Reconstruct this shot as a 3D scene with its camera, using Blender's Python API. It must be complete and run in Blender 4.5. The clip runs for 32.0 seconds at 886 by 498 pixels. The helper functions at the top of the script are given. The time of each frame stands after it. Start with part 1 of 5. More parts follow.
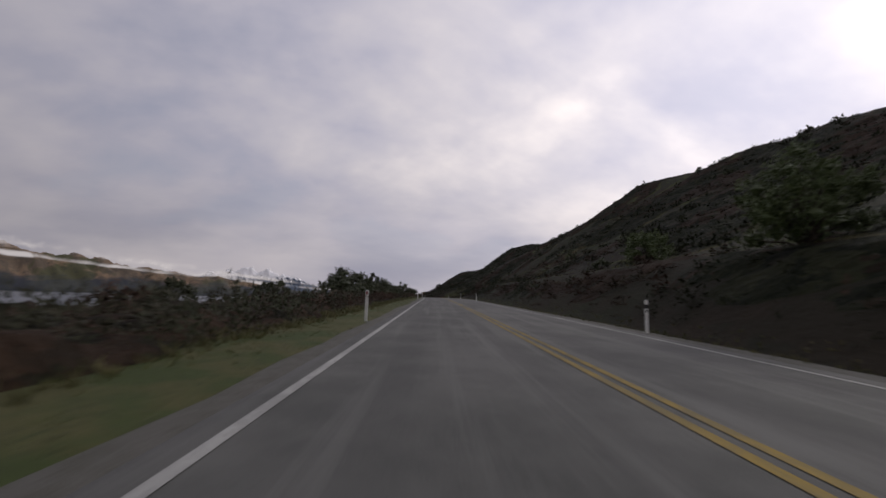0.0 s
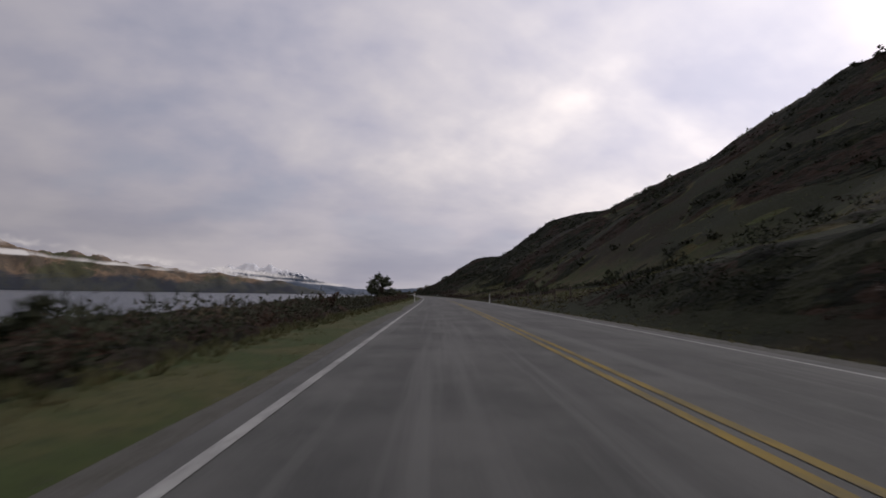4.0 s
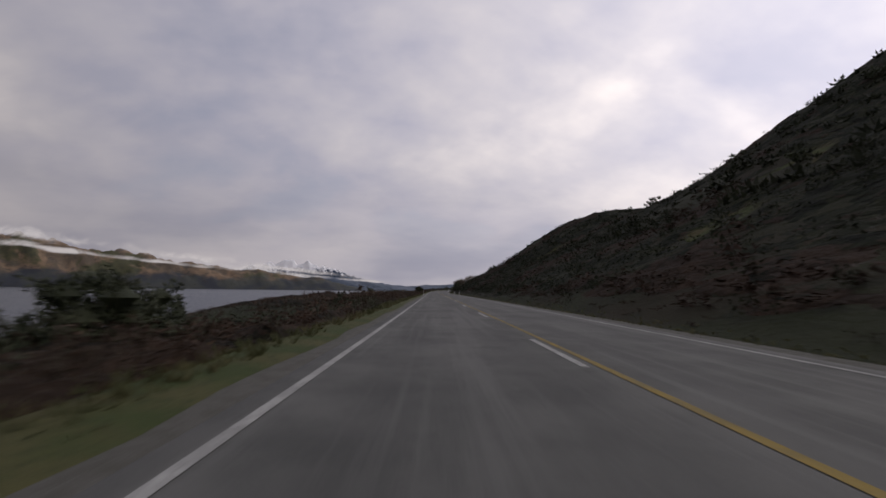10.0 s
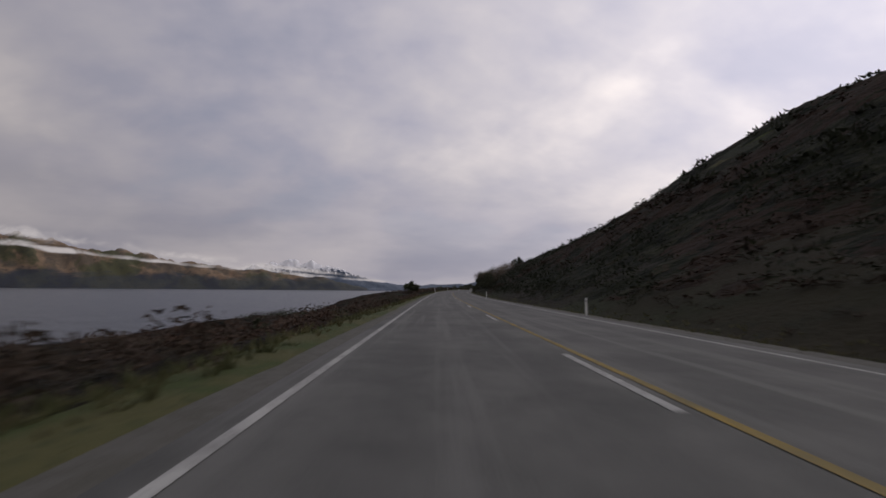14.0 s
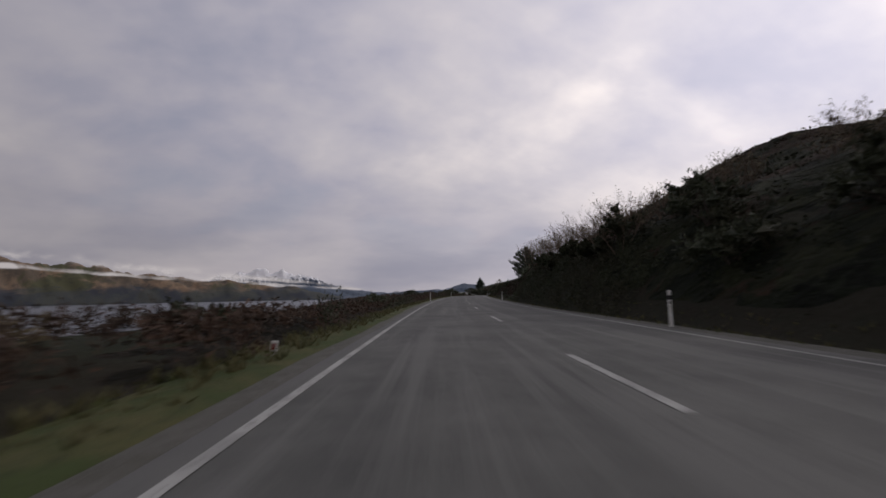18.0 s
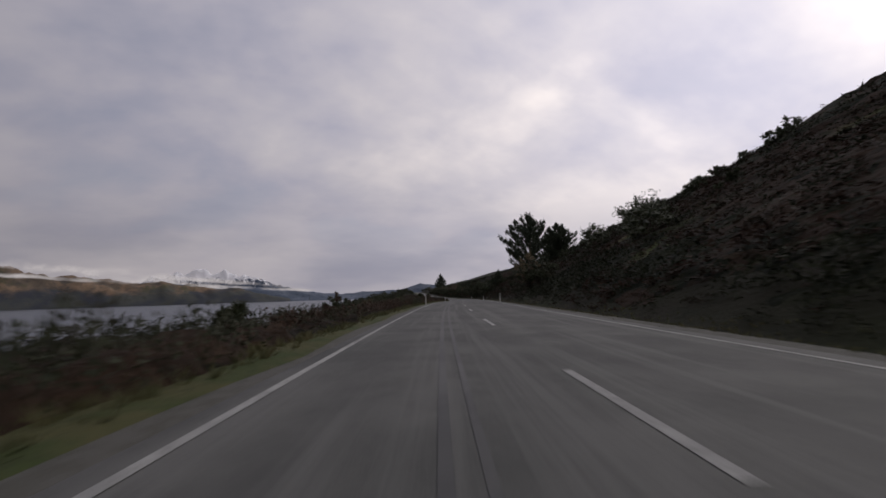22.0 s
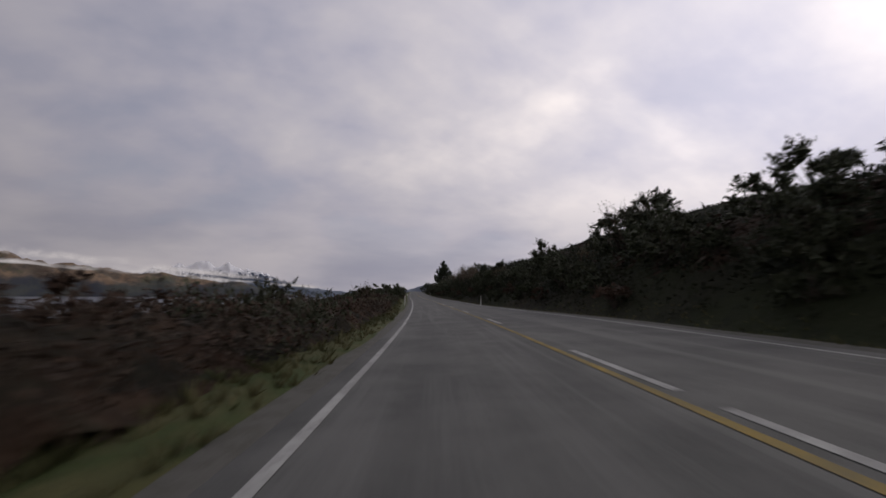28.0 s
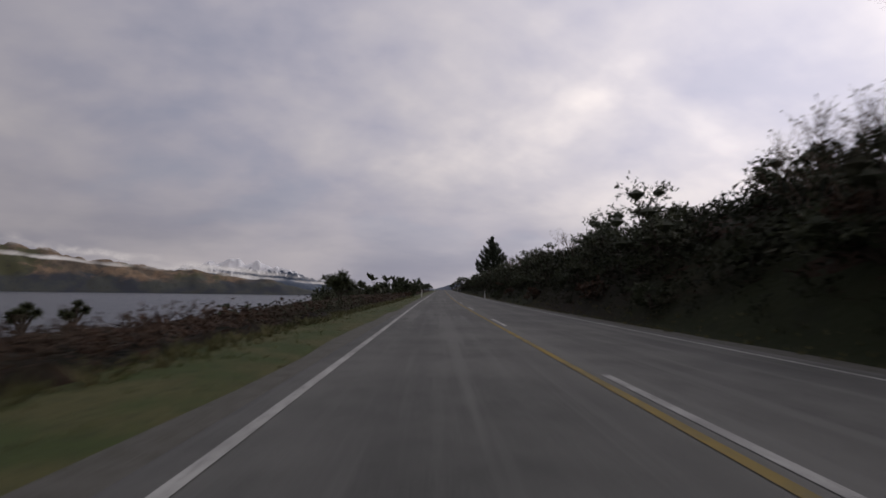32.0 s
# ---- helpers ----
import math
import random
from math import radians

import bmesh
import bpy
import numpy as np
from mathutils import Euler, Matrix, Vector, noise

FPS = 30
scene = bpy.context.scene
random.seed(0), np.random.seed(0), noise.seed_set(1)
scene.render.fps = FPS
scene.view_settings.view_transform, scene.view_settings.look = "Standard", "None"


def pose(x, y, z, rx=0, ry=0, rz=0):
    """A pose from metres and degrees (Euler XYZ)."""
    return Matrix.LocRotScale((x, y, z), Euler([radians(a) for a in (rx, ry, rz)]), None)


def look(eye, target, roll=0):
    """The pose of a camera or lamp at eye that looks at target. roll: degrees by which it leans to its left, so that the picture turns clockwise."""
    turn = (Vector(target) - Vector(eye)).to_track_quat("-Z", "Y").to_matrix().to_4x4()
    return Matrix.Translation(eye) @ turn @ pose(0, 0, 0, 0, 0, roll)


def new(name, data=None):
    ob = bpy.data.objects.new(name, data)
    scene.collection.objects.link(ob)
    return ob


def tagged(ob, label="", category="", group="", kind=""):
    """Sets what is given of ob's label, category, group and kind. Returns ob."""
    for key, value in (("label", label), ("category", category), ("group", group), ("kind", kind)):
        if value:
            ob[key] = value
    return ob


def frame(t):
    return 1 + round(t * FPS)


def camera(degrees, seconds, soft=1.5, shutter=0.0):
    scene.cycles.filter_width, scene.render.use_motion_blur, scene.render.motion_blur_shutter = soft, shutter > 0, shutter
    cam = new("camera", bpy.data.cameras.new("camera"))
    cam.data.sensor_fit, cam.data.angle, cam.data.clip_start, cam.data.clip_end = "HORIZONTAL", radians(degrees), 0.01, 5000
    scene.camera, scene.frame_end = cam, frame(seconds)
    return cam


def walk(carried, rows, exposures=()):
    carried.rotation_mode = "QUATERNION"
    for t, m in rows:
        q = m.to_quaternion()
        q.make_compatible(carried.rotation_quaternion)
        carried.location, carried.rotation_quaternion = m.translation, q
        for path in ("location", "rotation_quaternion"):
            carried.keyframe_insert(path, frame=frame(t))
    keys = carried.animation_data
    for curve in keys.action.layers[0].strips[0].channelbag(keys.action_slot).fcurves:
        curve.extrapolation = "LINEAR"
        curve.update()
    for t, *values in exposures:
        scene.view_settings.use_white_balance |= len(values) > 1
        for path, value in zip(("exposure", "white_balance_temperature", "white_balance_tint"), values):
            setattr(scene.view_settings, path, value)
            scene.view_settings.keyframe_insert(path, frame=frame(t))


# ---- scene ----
cam = camera(92, 32.0, soft=1.6, shutter=0.18)
PATH = [  # seconds, place, heading, tilt and lean in degrees
    (0.0, 1.34, -0.13, 1.0, 6.56, 6.93, 1.66),
    (0.5, 2.7, 12.95, 1.28, 6.43, 7.27, 1.68),
    (1.0, 4.0, 26.04, 1.56, 6.33, 7.1, 1.65),
    (1.5, 5.27, 39.13, 1.82, 6.23, 7.07, 1.49),
    (2.0, 6.48, 52.23, 2.07, 6.14, 6.86, 1.26),
    (2.5, 7.6, 65.33, 2.29, 6.06, 6.63, 1.1),
    (3.0, 8.69, 78.44, 2.48, 5.99, 6.41, 1.08),
    (3.5, 9.83, 91.54, 2.63, 5.94, 6.26, 1.08),
    (4.0, 11.01, 104.64, 2.75, 5.92, 6.09, 0.97),
    (4.5, 12.2, 117.73, 2.83, 5.92, 5.92, 0.78),
    (5.0, 13.35, 130.84, 2.89, 5.85, 5.75, 0.61),
    (5.5, 14.45, 143.95, 2.91, 5.59, 5.58, 0.53),
    (6.0, 15.46, 157.07, 2.93, 5.17, 5.46, 0.57),
    (6.5, 16.42, 170.19, 2.93, 4.77, 5.7, 0.68),
    (7.0, 17.25, 183.33, 2.93, 4.29, 5.61, 0.8),
    (7.5, 17.91, 196.48, 2.93, 3.41, 5.78, 0.93),
    (8.0, 18.41, 209.64, 2.93, 2.6, 5.63, 1.02),
    (8.5, 18.75, 222.8, 2.94, 1.78, 6.06, 1.06),
    (9.0, 18.93, 235.97, 2.94, 1.43, 5.82, 1.02),
    (9.5, 18.98, 249.13, 2.94, 1.17, 5.59, 0.92),
    (10.0, 18.99, 262.28, 2.94, 0.8, 5.51, 0.81),
    (10.5, 18.96, 275.44, 2.93, 0.48, 5.51, 0.74),
    (11.0, 18.89, 288.59, 2.93, 0.3, 5.66, 0.71),
    (11.5, 18.76, 301.74, 2.92, 0.32, 5.86, 0.7),
    (12.0, 18.61, 314.89, 2.92, 0.52, 5.75, 0.69),
    (12.5, 18.5, 328.04, 2.91, 0.54, 5.8, 0.68),
    (13.0, 18.4, 341.19, 2.9, 0.43, 5.66, 0.67),
    (13.5, 18.25, 354.34, 2.89, 0.25, 5.51, 0.66),
    (14.0, 18.1, 367.5, 2.87, 0.0, 5.44, 0.63),
    (14.5, 17.94, 380.65, 2.86, -0.17, 5.51, 0.56),
    (15.0, 17.76, 393.79, 2.86, -0.04, 5.6, 0.38),
    (15.5, 17.57, 406.93, 2.87, 0.39, 5.71, 0.09),
    (16.0, 17.48, 420.07, 2.9, 0.96, 5.85, -0.25),
    (16.5, 17.55, 433.21, 2.96, 1.54, 6.04, -0.57),
    (17.0, 17.81, 446.34, 3.03, 2.09, 6.25, -0.84),
    (17.5, 18.2, 459.47, 3.11, 2.53, 6.25, -0.99),
    (18.0, 18.71, 472.6, 3.21, 3.2, 6.19, -1.1),
    (18.5, 19.39, 485.71, 3.32, 4.1, 6.29, -1.27),
    (19.0, 20.27, 498.81, 3.42, 4.95, 6.32, -1.42),
    (19.5, 21.34, 511.89, 3.53, 5.78, 6.1, -1.48),
    (20.0, 22.61, 524.96, 3.62, 6.7, 5.91, -1.49),
    (20.5, 24.09, 538.0, 3.71, 7.47, 6.15, -1.48),
    (21.0, 25.69, 551.03, 3.78, 7.97, 5.98, -1.5),
    (21.5, 27.4, 564.05, 3.85, 8.5, 6.06, -1.63),
    (22.0, 29.21, 577.06, 3.9, 9.09, 6.09, -1.69),
    (22.5, 31.13, 590.04, 3.93, 9.87, 5.75, -1.46),
    (23.0, 33.25, 602.99, 3.94, 10.76, 5.73, -1.24),
    (23.5, 35.6, 615.91, 3.93, 11.74, 5.77, -1.34),
    (24.0, 38.11, 628.79, 3.88, 12.58, 5.64, -1.39),
    (24.5, 40.7, 641.67, 3.79, 13.18, 5.22, -1.01),
    (25.0, 43.5, 654.51, 3.66, 13.39, 4.91, -0.46),
    (25.5, 46.29, 667.37, 3.5, 13.19, 4.75, 0.03),
    (26.0, 48.81, 680.29, 3.32, 12.66, 4.49, 0.27),
    (26.5, 51.07, 693.27, 3.14, 11.79, 4.18, 0.28),
    (27.0, 53.12, 706.28, 2.98, 10.65, 4.2, 0.21),
    (27.5, 55.1, 719.31, 2.87, 9.26, 4.95, 0.24),
    (28.0, 56.86, 732.36, 2.8, 7.64, 6.34, 0.39),
    (28.5, 58.49, 745.44, 2.78, 6.12, 6.48, 0.46),
    (29.0, 59.65, 758.55, 2.81, 4.92, 6.26, 0.46),
    (29.5, 60.62, 771.69, 2.87, 4.43, 6.07, 0.42),
    (30.0, 61.47, 784.82, 2.95, 4.17, 5.96, 0.41),
    (30.5, 62.2, 797.95, 3.04, 4.0, 6.01, 0.47),
    (31.0, 62.93, 811.08, 3.13, 3.89, 6.11, 0.58),
    (31.5, 63.63, 824.22, 3.23, 3.83, 6.15, 0.74),
    (32.0, 64.3, 837.35, 3.34, 3.79, 6.18, 0.92),
]
BEND = [5.66, 5.48, 5.33, 5.2, 5.1, 5.04, 4.98, 4.72, 4.19, 3.44, 2.35, 1.22, 0.49, -0.01, -0.41, -0.52, -0.43, -0.49, -0.75, -0.93, -0.67, 0.04, 0.88, 1.71, 2.79, 4.07, 5.36, 6.51, 7.4, 8.34, 9.56, 10.9, 11.95, 12.29, 11.78, 10.51, 8.62, 6.38, 4.5, 3.53, 3.15, 2.98, 2.9]  # road heading each 20 m
RISE = [1.23, 1.22, 1.13, 0.96, 0.73, 0.48, 0.26, 0.1, 0.01, -0.01, 0.01, 0.02, 0.01, -0.02, -0.03, -0.02, -0.02, -0.05, -0.07, -0.05, 0.04, 0.18, 0.32, 0.42, 0.47, 0.46, 0.41, 0.35, 0.28, 0.19, 0.04, -0.16, -0.42, -0.68, -0.83, -0.77, -0.47, -0.09, 0.2, 0.35, 0.4, 0.43, 0.48]  # road grade in degrees each 20 m

rows = []
for t, x, y, z, head, tilt, lean in PATH:
    a, b = radians(head), radians(tilt)
    way = Vector((math.sin(a) * math.cos(b), math.cos(a) * math.cos(b), math.sin(b)))
    rows.append((t, look((x, y, z), Vector((x, y, z)) + way * 10, lean)))
walk(cam, rows, [(0, -0.04), (9, -0.05), (14, -0.17), (32, -0.2)])

# ---- world, sun ----
SUN_AZ, SUN_EL = radians(58), radians(27)
SUN_DIR = Vector((math.sin(SUN_AZ) * math.cos(SUN_EL), math.cos(SUN_AZ) * math.cos(SUN_EL), math.sin(SUN_EL)))


class Nodes:
    """A short way to write node trees."""

    def __init__(self, tree):
        self.tree = tree
        tree.nodes.clear()

    def add(self, kind, inputs=None, **settings):
        n = self.tree.nodes.new(kind)
        for key, value in settings.items():
            setattr(n, key, value)
        for key, value in (inputs or {}).items():
            if isinstance(value, bpy.types.NodeSocket):
                self.tree.links.new(value, n.inputs[key])
            else:
                n.inputs[key].default_value = value
        return n

    def math(self, op, a, b=0.0, c=0.0):
        return self.add("ShaderNodeMath", {0: a, 1: b, 2: c}, operation=op).outputs[0]

    def vmath(self, op, a, b=(0, 0, 0)):
        n = self.add("ShaderNodeVectorMath", {0: a, 1: b}, operation=op)
        return n.outputs["Value"] if op in ("DOT_PRODUCT", "LENGTH") else n.outputs["Vector"]

    def noise(self, vector, scale, detail=4.0, rough=0.55, distort=0.0):
        return self.add("ShaderNodeTexNoise", {"Vector": vector, "Scale": scale, "Detail": detail, "Roughness": rough, "Distortion": distort}).outputs["Fac"]

    def ramp(self, fac, stops):
        n = self.add("ShaderNodeValToRGB", {"Fac": fac})
        e = n.color_ramp.elements
        while len(e) < len(stops):
            e.new(0.5)
        for item, (p, c) in zip(e, stops):
            item.position, item.color = p, (*c, 1) if len(c) == 3 else c
        return n.outputs["Color"]

    def warped(self, vector):
        """Places pushed about by a fine noise, for uneven clumps."""
        push = self.add("ShaderNodeTexNoise", {"Vector": vector, "Scale": 1.7, "Detail": 3.0}).outputs["Color"]
        return self.vmath("ADD", vector, self.vmath("MULTIPLY", self.vmath("ADD", push, (-0.5, -0.5, -0.5)), (1.3, 1.3, 1.3)))

    def grey(self, fac, lo, hi):
        return self.add("ShaderNodeMapRange", {"Value": fac, "From Min": lo, "From Max": hi}, interpolation_type="SMOOTHSTEP").outputs[0]

    def mix(self, fac, a, b, blend="MIX"):
        n = self.add("ShaderNodeMix", {"Factor": fac}, data_type="RGBA", blend_type=blend)
        for socket, value in ((n.inputs[6], a), (n.inputs[7], b)):
            if isinstance(value, bpy.types.NodeSocket):
                self.tree.links.new(value, socket)
            else:
                socket.default_value = (*value, 1)
        return n.outputs[2]


def make_world():
    world = bpy.data.worlds.new("overcast_sky")
    scene.world = world
    world.use_nodes = True
    n = Nodes(world.node_tree)
    d = n.add("ShaderNodeTexCoord").outputs["Generated"]
    sky = n.add("ShaderNodeTexSky", sky_type="NISHITA", sun_disc=False, sun_elevation=SUN_EL, sun_rotation=SUN_AZ).outputs[0]
    xyz = n.add("ShaderNodeSeparateXYZ", {0: d})
    up = n.math("MAXIMUM", xyz.outputs[2], 0.0)
    flat = n.math("ADD", up, 0.55)
    sheet = n.add("ShaderNodeCombineXYZ", {0: n.math("DIVIDE", xyz.outputs[0], flat), 1: n.math("DIVIDE", xyz.outputs[1], flat), 2: 7.9}).outputs[0]
    drift = n.add("ShaderNodeMapping", {"Vector": sheet, "Rotation": (0, 0, radians(-24)), "Scale": (0.85, 1.15, 1.0)}).outputs[0]
    big = n.noise(drift, 1.3, 2.0, 0.45, 0.2)
    mid = n.noise(drift, 3.1, 4.0, 0.5, 0.15)
    fine = n.noise(drift, 9.0, 5.0, 0.55, 0.1)
    dens = n.math("ADD", n.math("MULTIPLY", big, 0.54), n.math("ADD", n.math("MULTIPLY", mid, 0.37), n.math("MULTIPLY", fine, 0.09)))
    cloud = n.ramp(dens, [(0.38, (0.41, 0.41, 0.52)), (0.45, (0.485, 0.47, 0.56)), (0.52, (0.62, 0.583, 0.63)), (0.6, (0.86, 0.785, 0.775))])
    low = n.grey(up, 0.36, 0.02)
    layer = n.noise(n.vmath("MULTIPLY", d, (1.8, 1.8, 6.5)), 1.5, 4.0, 0.5, 0.15)
    bank = n.mix(n.grey(layer, 0.32, 0.66), (0.34, 0.33, 0.40), (0.56, 0.515, 0.55))
    cloud = n.mix(n.math("MULTIPLY", low, 0.8), cloud, bank)
    # the cloud deck is thinner and brighter towards the hidden sun
    around = n.vmath("DOT_PRODUCT", d, tuple(SUN_DIR))
    toward = n.math("MAXIMUM", around, 0.0)
    gain = n.math("ADD", n.math("MULTIPLY", n.math("POWER", toward, 6.0), 0.5), n.math("ADD", n.math("ADD", n.math("MULTIPLY", toward, 0.5), n.math("MULTIPLY", n.math("MINIMUM", around, 0.0), 0.4)), 0.7))
    cloud = n.vmath("SCALE", cloud)
    n.tree.nodes[-1].inputs["Scale"].default_value = 1.0
    n.tree.links.new(gain, n.tree.nodes[-1].inputs["Scale"])
    thin = n.math("MAXIMUM", n.grey(dens, 0.38, 0.47), low)
    blue = n.vmath("SCALE", sky)
    n.tree.nodes[-1].inputs["Scale"].default_value = 0.09
    colour = n.mix(n.math("ADD", n.math("MULTIPLY", thin, 0.2), 0.8), blue, cloud)
    back = n.add("ShaderNodeBackground", {"Color": colour, "Strength": 1.0})
    n.add("ShaderNodeOutputWorld", {0: back.outputs[0]})


make_world()
sun = new("sun", bpy.data.lights.new("sun", "SUN"))
sun.data.energy, sun.data.angle, sun.data.color = 0.5, radians(14), (1.0, 0.94, 0.86)
sun.matrix_world = look(SUN_DIR * 100, (0, 0, 0))

# ---- materials ----


def surface(name, build, rough=0.9, bump=0.0, bump_scale=8.0, spec=0.3, detail=5.0, soft=False, clumps=0.0):
    """A material: build(nodes, place) gives its base colour; relief by noise at a size in metres."""
    m = bpy.data.materials.new(name)
    m.use_nodes = True
    n = Nodes(m.node_tree)
    place = n.add("ShaderNodeTexCoord").outputs["Object"]
    shade = n.add("ShaderNodeBsdfPrincipled", {"Base Color": build(n, place), "Roughness": rough, "Specular IOR Level": spec})
    if bump:
        h = n.noise(place, bump_scale, detail, 0.65)
        if clumps:
            heads = n.add("ShaderNodeTexVoronoi", {"Vector": n.warped(place), "Scale": clumps}).outputs["Distance"]
            h = n.math("SUBTRACT", n.math("MULTIPLY", h, 0.6), n.math("MULTIPLY", heads, 1.6))
        relief = n.add("ShaderNodeBump", {"Height": h, "Strength": bump, "Distance": 0.5 / bump_scale})
        n.tree.links.new(relief.outputs[0], shade.inputs["Normal"])
    if soft:
        # leaf normals are tipped upwards, so a clump is shaded as one soft mass
        face = n.add("ShaderNodeNewGeometry").outputs["Normal"]
        lean = n.vmath("NORMALIZE", n.vmath("ADD", n.vmath("MULTIPLY", face, (0.8, 0.8, 0.8)), (0.0, 0.0, 0.45)))
        n.tree.links.new(lean, shade.inputs["Normal"])
    n.add("ShaderNodeOutputMaterial", {0: shade.outputs[0]})
    return m


def two(a, b, scale, c=None, lo=0.4, hi=0.6):
    """Colour that drifts between a and b in patches, with a fine grain towards c."""
    def build(n, p):
        col = n.mix(n.grey(n.noise(p, scale, 5.0, 0.6), lo, hi), a, b)
        return n.mix(n.grey(n.noise(p, scale * 9, 3.0, 0.6), 0.45, 0.8), col, c or tuple(0.6 * v for v in a))
    return build


def leafy(a, b, c):
    """Foliage: every clump its own tint."""
    def build(n, p):
        r = n.add("ShaderNodeNewGeometry").outputs["Random Per Island"]
        col = n.mix(r, a, b)
        return n.mix(n.grey(n.noise(p, 0.35, 3.0, 0.6), 0.42, 0.62), col, c)
    return build


def asphalt(n, p):
    base = n.mix(n.grey(n.noise(p, 0.55, 6.0, 0.7), 0.35, 0.65), (0.062, 0.063, 0.058), (0.108, 0.107, 0.099))
    chips = n.noise(p, 95.0, 2.0, 0.7)
    base = n.mix(n.math("MULTIPLY", n.grey(chips, 0.5, 0.75), 0.55), base, (0.2, 0.2, 0.186))
    streak = n.add("ShaderNodeUVMap", uv_map="lane").outputs[0]
    u = n.add("ShaderNodeSeparateXYZ", {0: streak})
    long = n.noise(n.add("ShaderNodeCombineXYZ", {0: n.math("MULTIPLY", u.outputs[0], 1.0), 1: n.math("MULTIPLY", u.outputs[1], 0.03), 2: 0.0}).outputs[0], 2.2, 4.0, 0.6)
    wheel = n.math("ABSOLUTE", n.math("SINE", n.math("MULTIPLY", n.math("ADD", u.outputs[0], -0.05), 3.14159 / 1.75)))
    base = n.mix(n.math("MULTIPLY", n.grey(wheel, 0.75, 1.0), n.math("MULTIPLY", long, 0.55)), base, (0.05, 0.05, 0.048))
    return n.mix(n.math("MULTIPLY", n.grey(long, 0.48, 0.66), 0.7), base, (0.135, 0.134, 0.125))


M = {
    "asphalt": surface("chip_seal", asphalt, 0.85, 0.5, 70.0, 0.35),
    "line": surface("worn_white_paint", two((0.4, 0.4, 0.375), (0.27, 0.27, 0.255), 1.5, (0.14, 0.14, 0.13), 0.35, 0.65), 0.8),
    "yellow": surface("worn_yellow_paint", two((0.27, 0.185, 0.03), (0.17, 0.13, 0.045), 1.5, (0.09, 0.085, 0.06), 0.35, 0.65), 0.8),
    "tar": surface("tar", two((0.028, 0.028, 0.028), (0.06, 0.06, 0.057), 0.6, (0.045, 0.045, 0.043)), 0.55),
    "gravel": surface("roadside_gravel", two((0.1, 0.096, 0.085), (0.075, 0.073, 0.06), 5.0, (0.15, 0.145, 0.13)), 0.95, 0.8, 40.0),
    "stone": surface("loose_stones", leafy((0.09, 0.088, 0.08), (0.2, 0.195, 0.18), (0.12, 0.115, 0.1)), 0.9),
    "post": surface("white_plastic", two((0.78, 0.78, 0.76), (0.68, 0.67, 0.63), 4.0, (0.5, 0.48, 0.44)), 0.5),
    "red": surface("red_reflector", two((0.3, 0.02, 0.02), (0.22, 0.02, 0.02), 20.0), 0.25),
    "dark": surface("black_rubber", two((0.02, 0.02, 0.02), (0.035, 0.035, 0.035), 9.0), 0.7),
    "wood": surface("weathered_wood", two((0.16, 0.13, 0.1), (0.1, 0.085, 0.07), 6.0), 0.9, 0.5, 25.0),
    "bark": surface("bark", two((0.09, 0.07, 0.055), (0.05, 0.042, 0.035), 5.0), 0.95, 0.8, 14.0),
    "twig": surface("bare_twigs", two((0.16, 0.12, 0.09), (0.1, 0.075, 0.055), 5.0), 0.9),
    "bracken": surface("bracken", leafy((0.038, 0.023, 0.015), (0.088, 0.05, 0.031), (0.04, 0.029, 0.018)), 0.85, soft=True),
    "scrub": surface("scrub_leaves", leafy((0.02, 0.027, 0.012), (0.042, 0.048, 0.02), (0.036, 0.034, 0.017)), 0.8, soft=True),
    # the same scrub and bracken, darkened in colour for the backlit hill
    "shaded_scrub": surface("shaded_scrub_leaves", leafy((0.009, 0.012, 0.006), (0.022, 0.026, 0.011), (0.018, 0.02, 0.01)), 0.85, spec=0.15, soft=True),
    "shaded_bracken": surface("shaded_hillside_bracken", leafy((0.022, 0.014, 0.01), (0.05, 0.03, 0.02), (0.024, 0.019, 0.012)), 0.9, spec=0.15, soft=True),
    "grass": surface("grass_blades", leafy((0.05, 0.066, 0.016), (0.092, 0.1, 0.027), (0.1, 0.085, 0.036)), 0.8, soft=True),
    "dry_grass": surface("dry_grass_blades", leafy((0.065, 0.067, 0.024), (0.125, 0.107, 0.046), (0.062, 0.068, 0.024)), 0.85, soft=True),
    "leaf": surface("dark_leaves", leafy((0.025, 0.034, 0.016), (0.055, 0.065, 0.026), (0.045, 0.05, 0.022)), 0.65, soft=True),
    "leaf_green": surface("green_leaves", leafy((0.05, 0.075, 0.022), (0.085, 0.11, 0.035), (0.065, 0.085, 0.03)), 0.7, soft=True),
    "needle": surface("pine_needles", leafy((0.02, 0.03, 0.016), (0.04, 0.052, 0.026), (0.03, 0.04, 0.02)), 0.7, soft=True),
    "pale_leaf": surface("pale_dry_leaves", leafy((0.11, 0.085, 0.05), (0.17, 0.135, 0.075), (0.1, 0.085, 0.05)), 0.85, soft=True),
    "spike": surface("cabbage_tree_leaves", leafy((0.045, 0.055, 0.025), (0.085, 0.095, 0.045), (0.055, 0.062, 0.03)), 0.6),
}


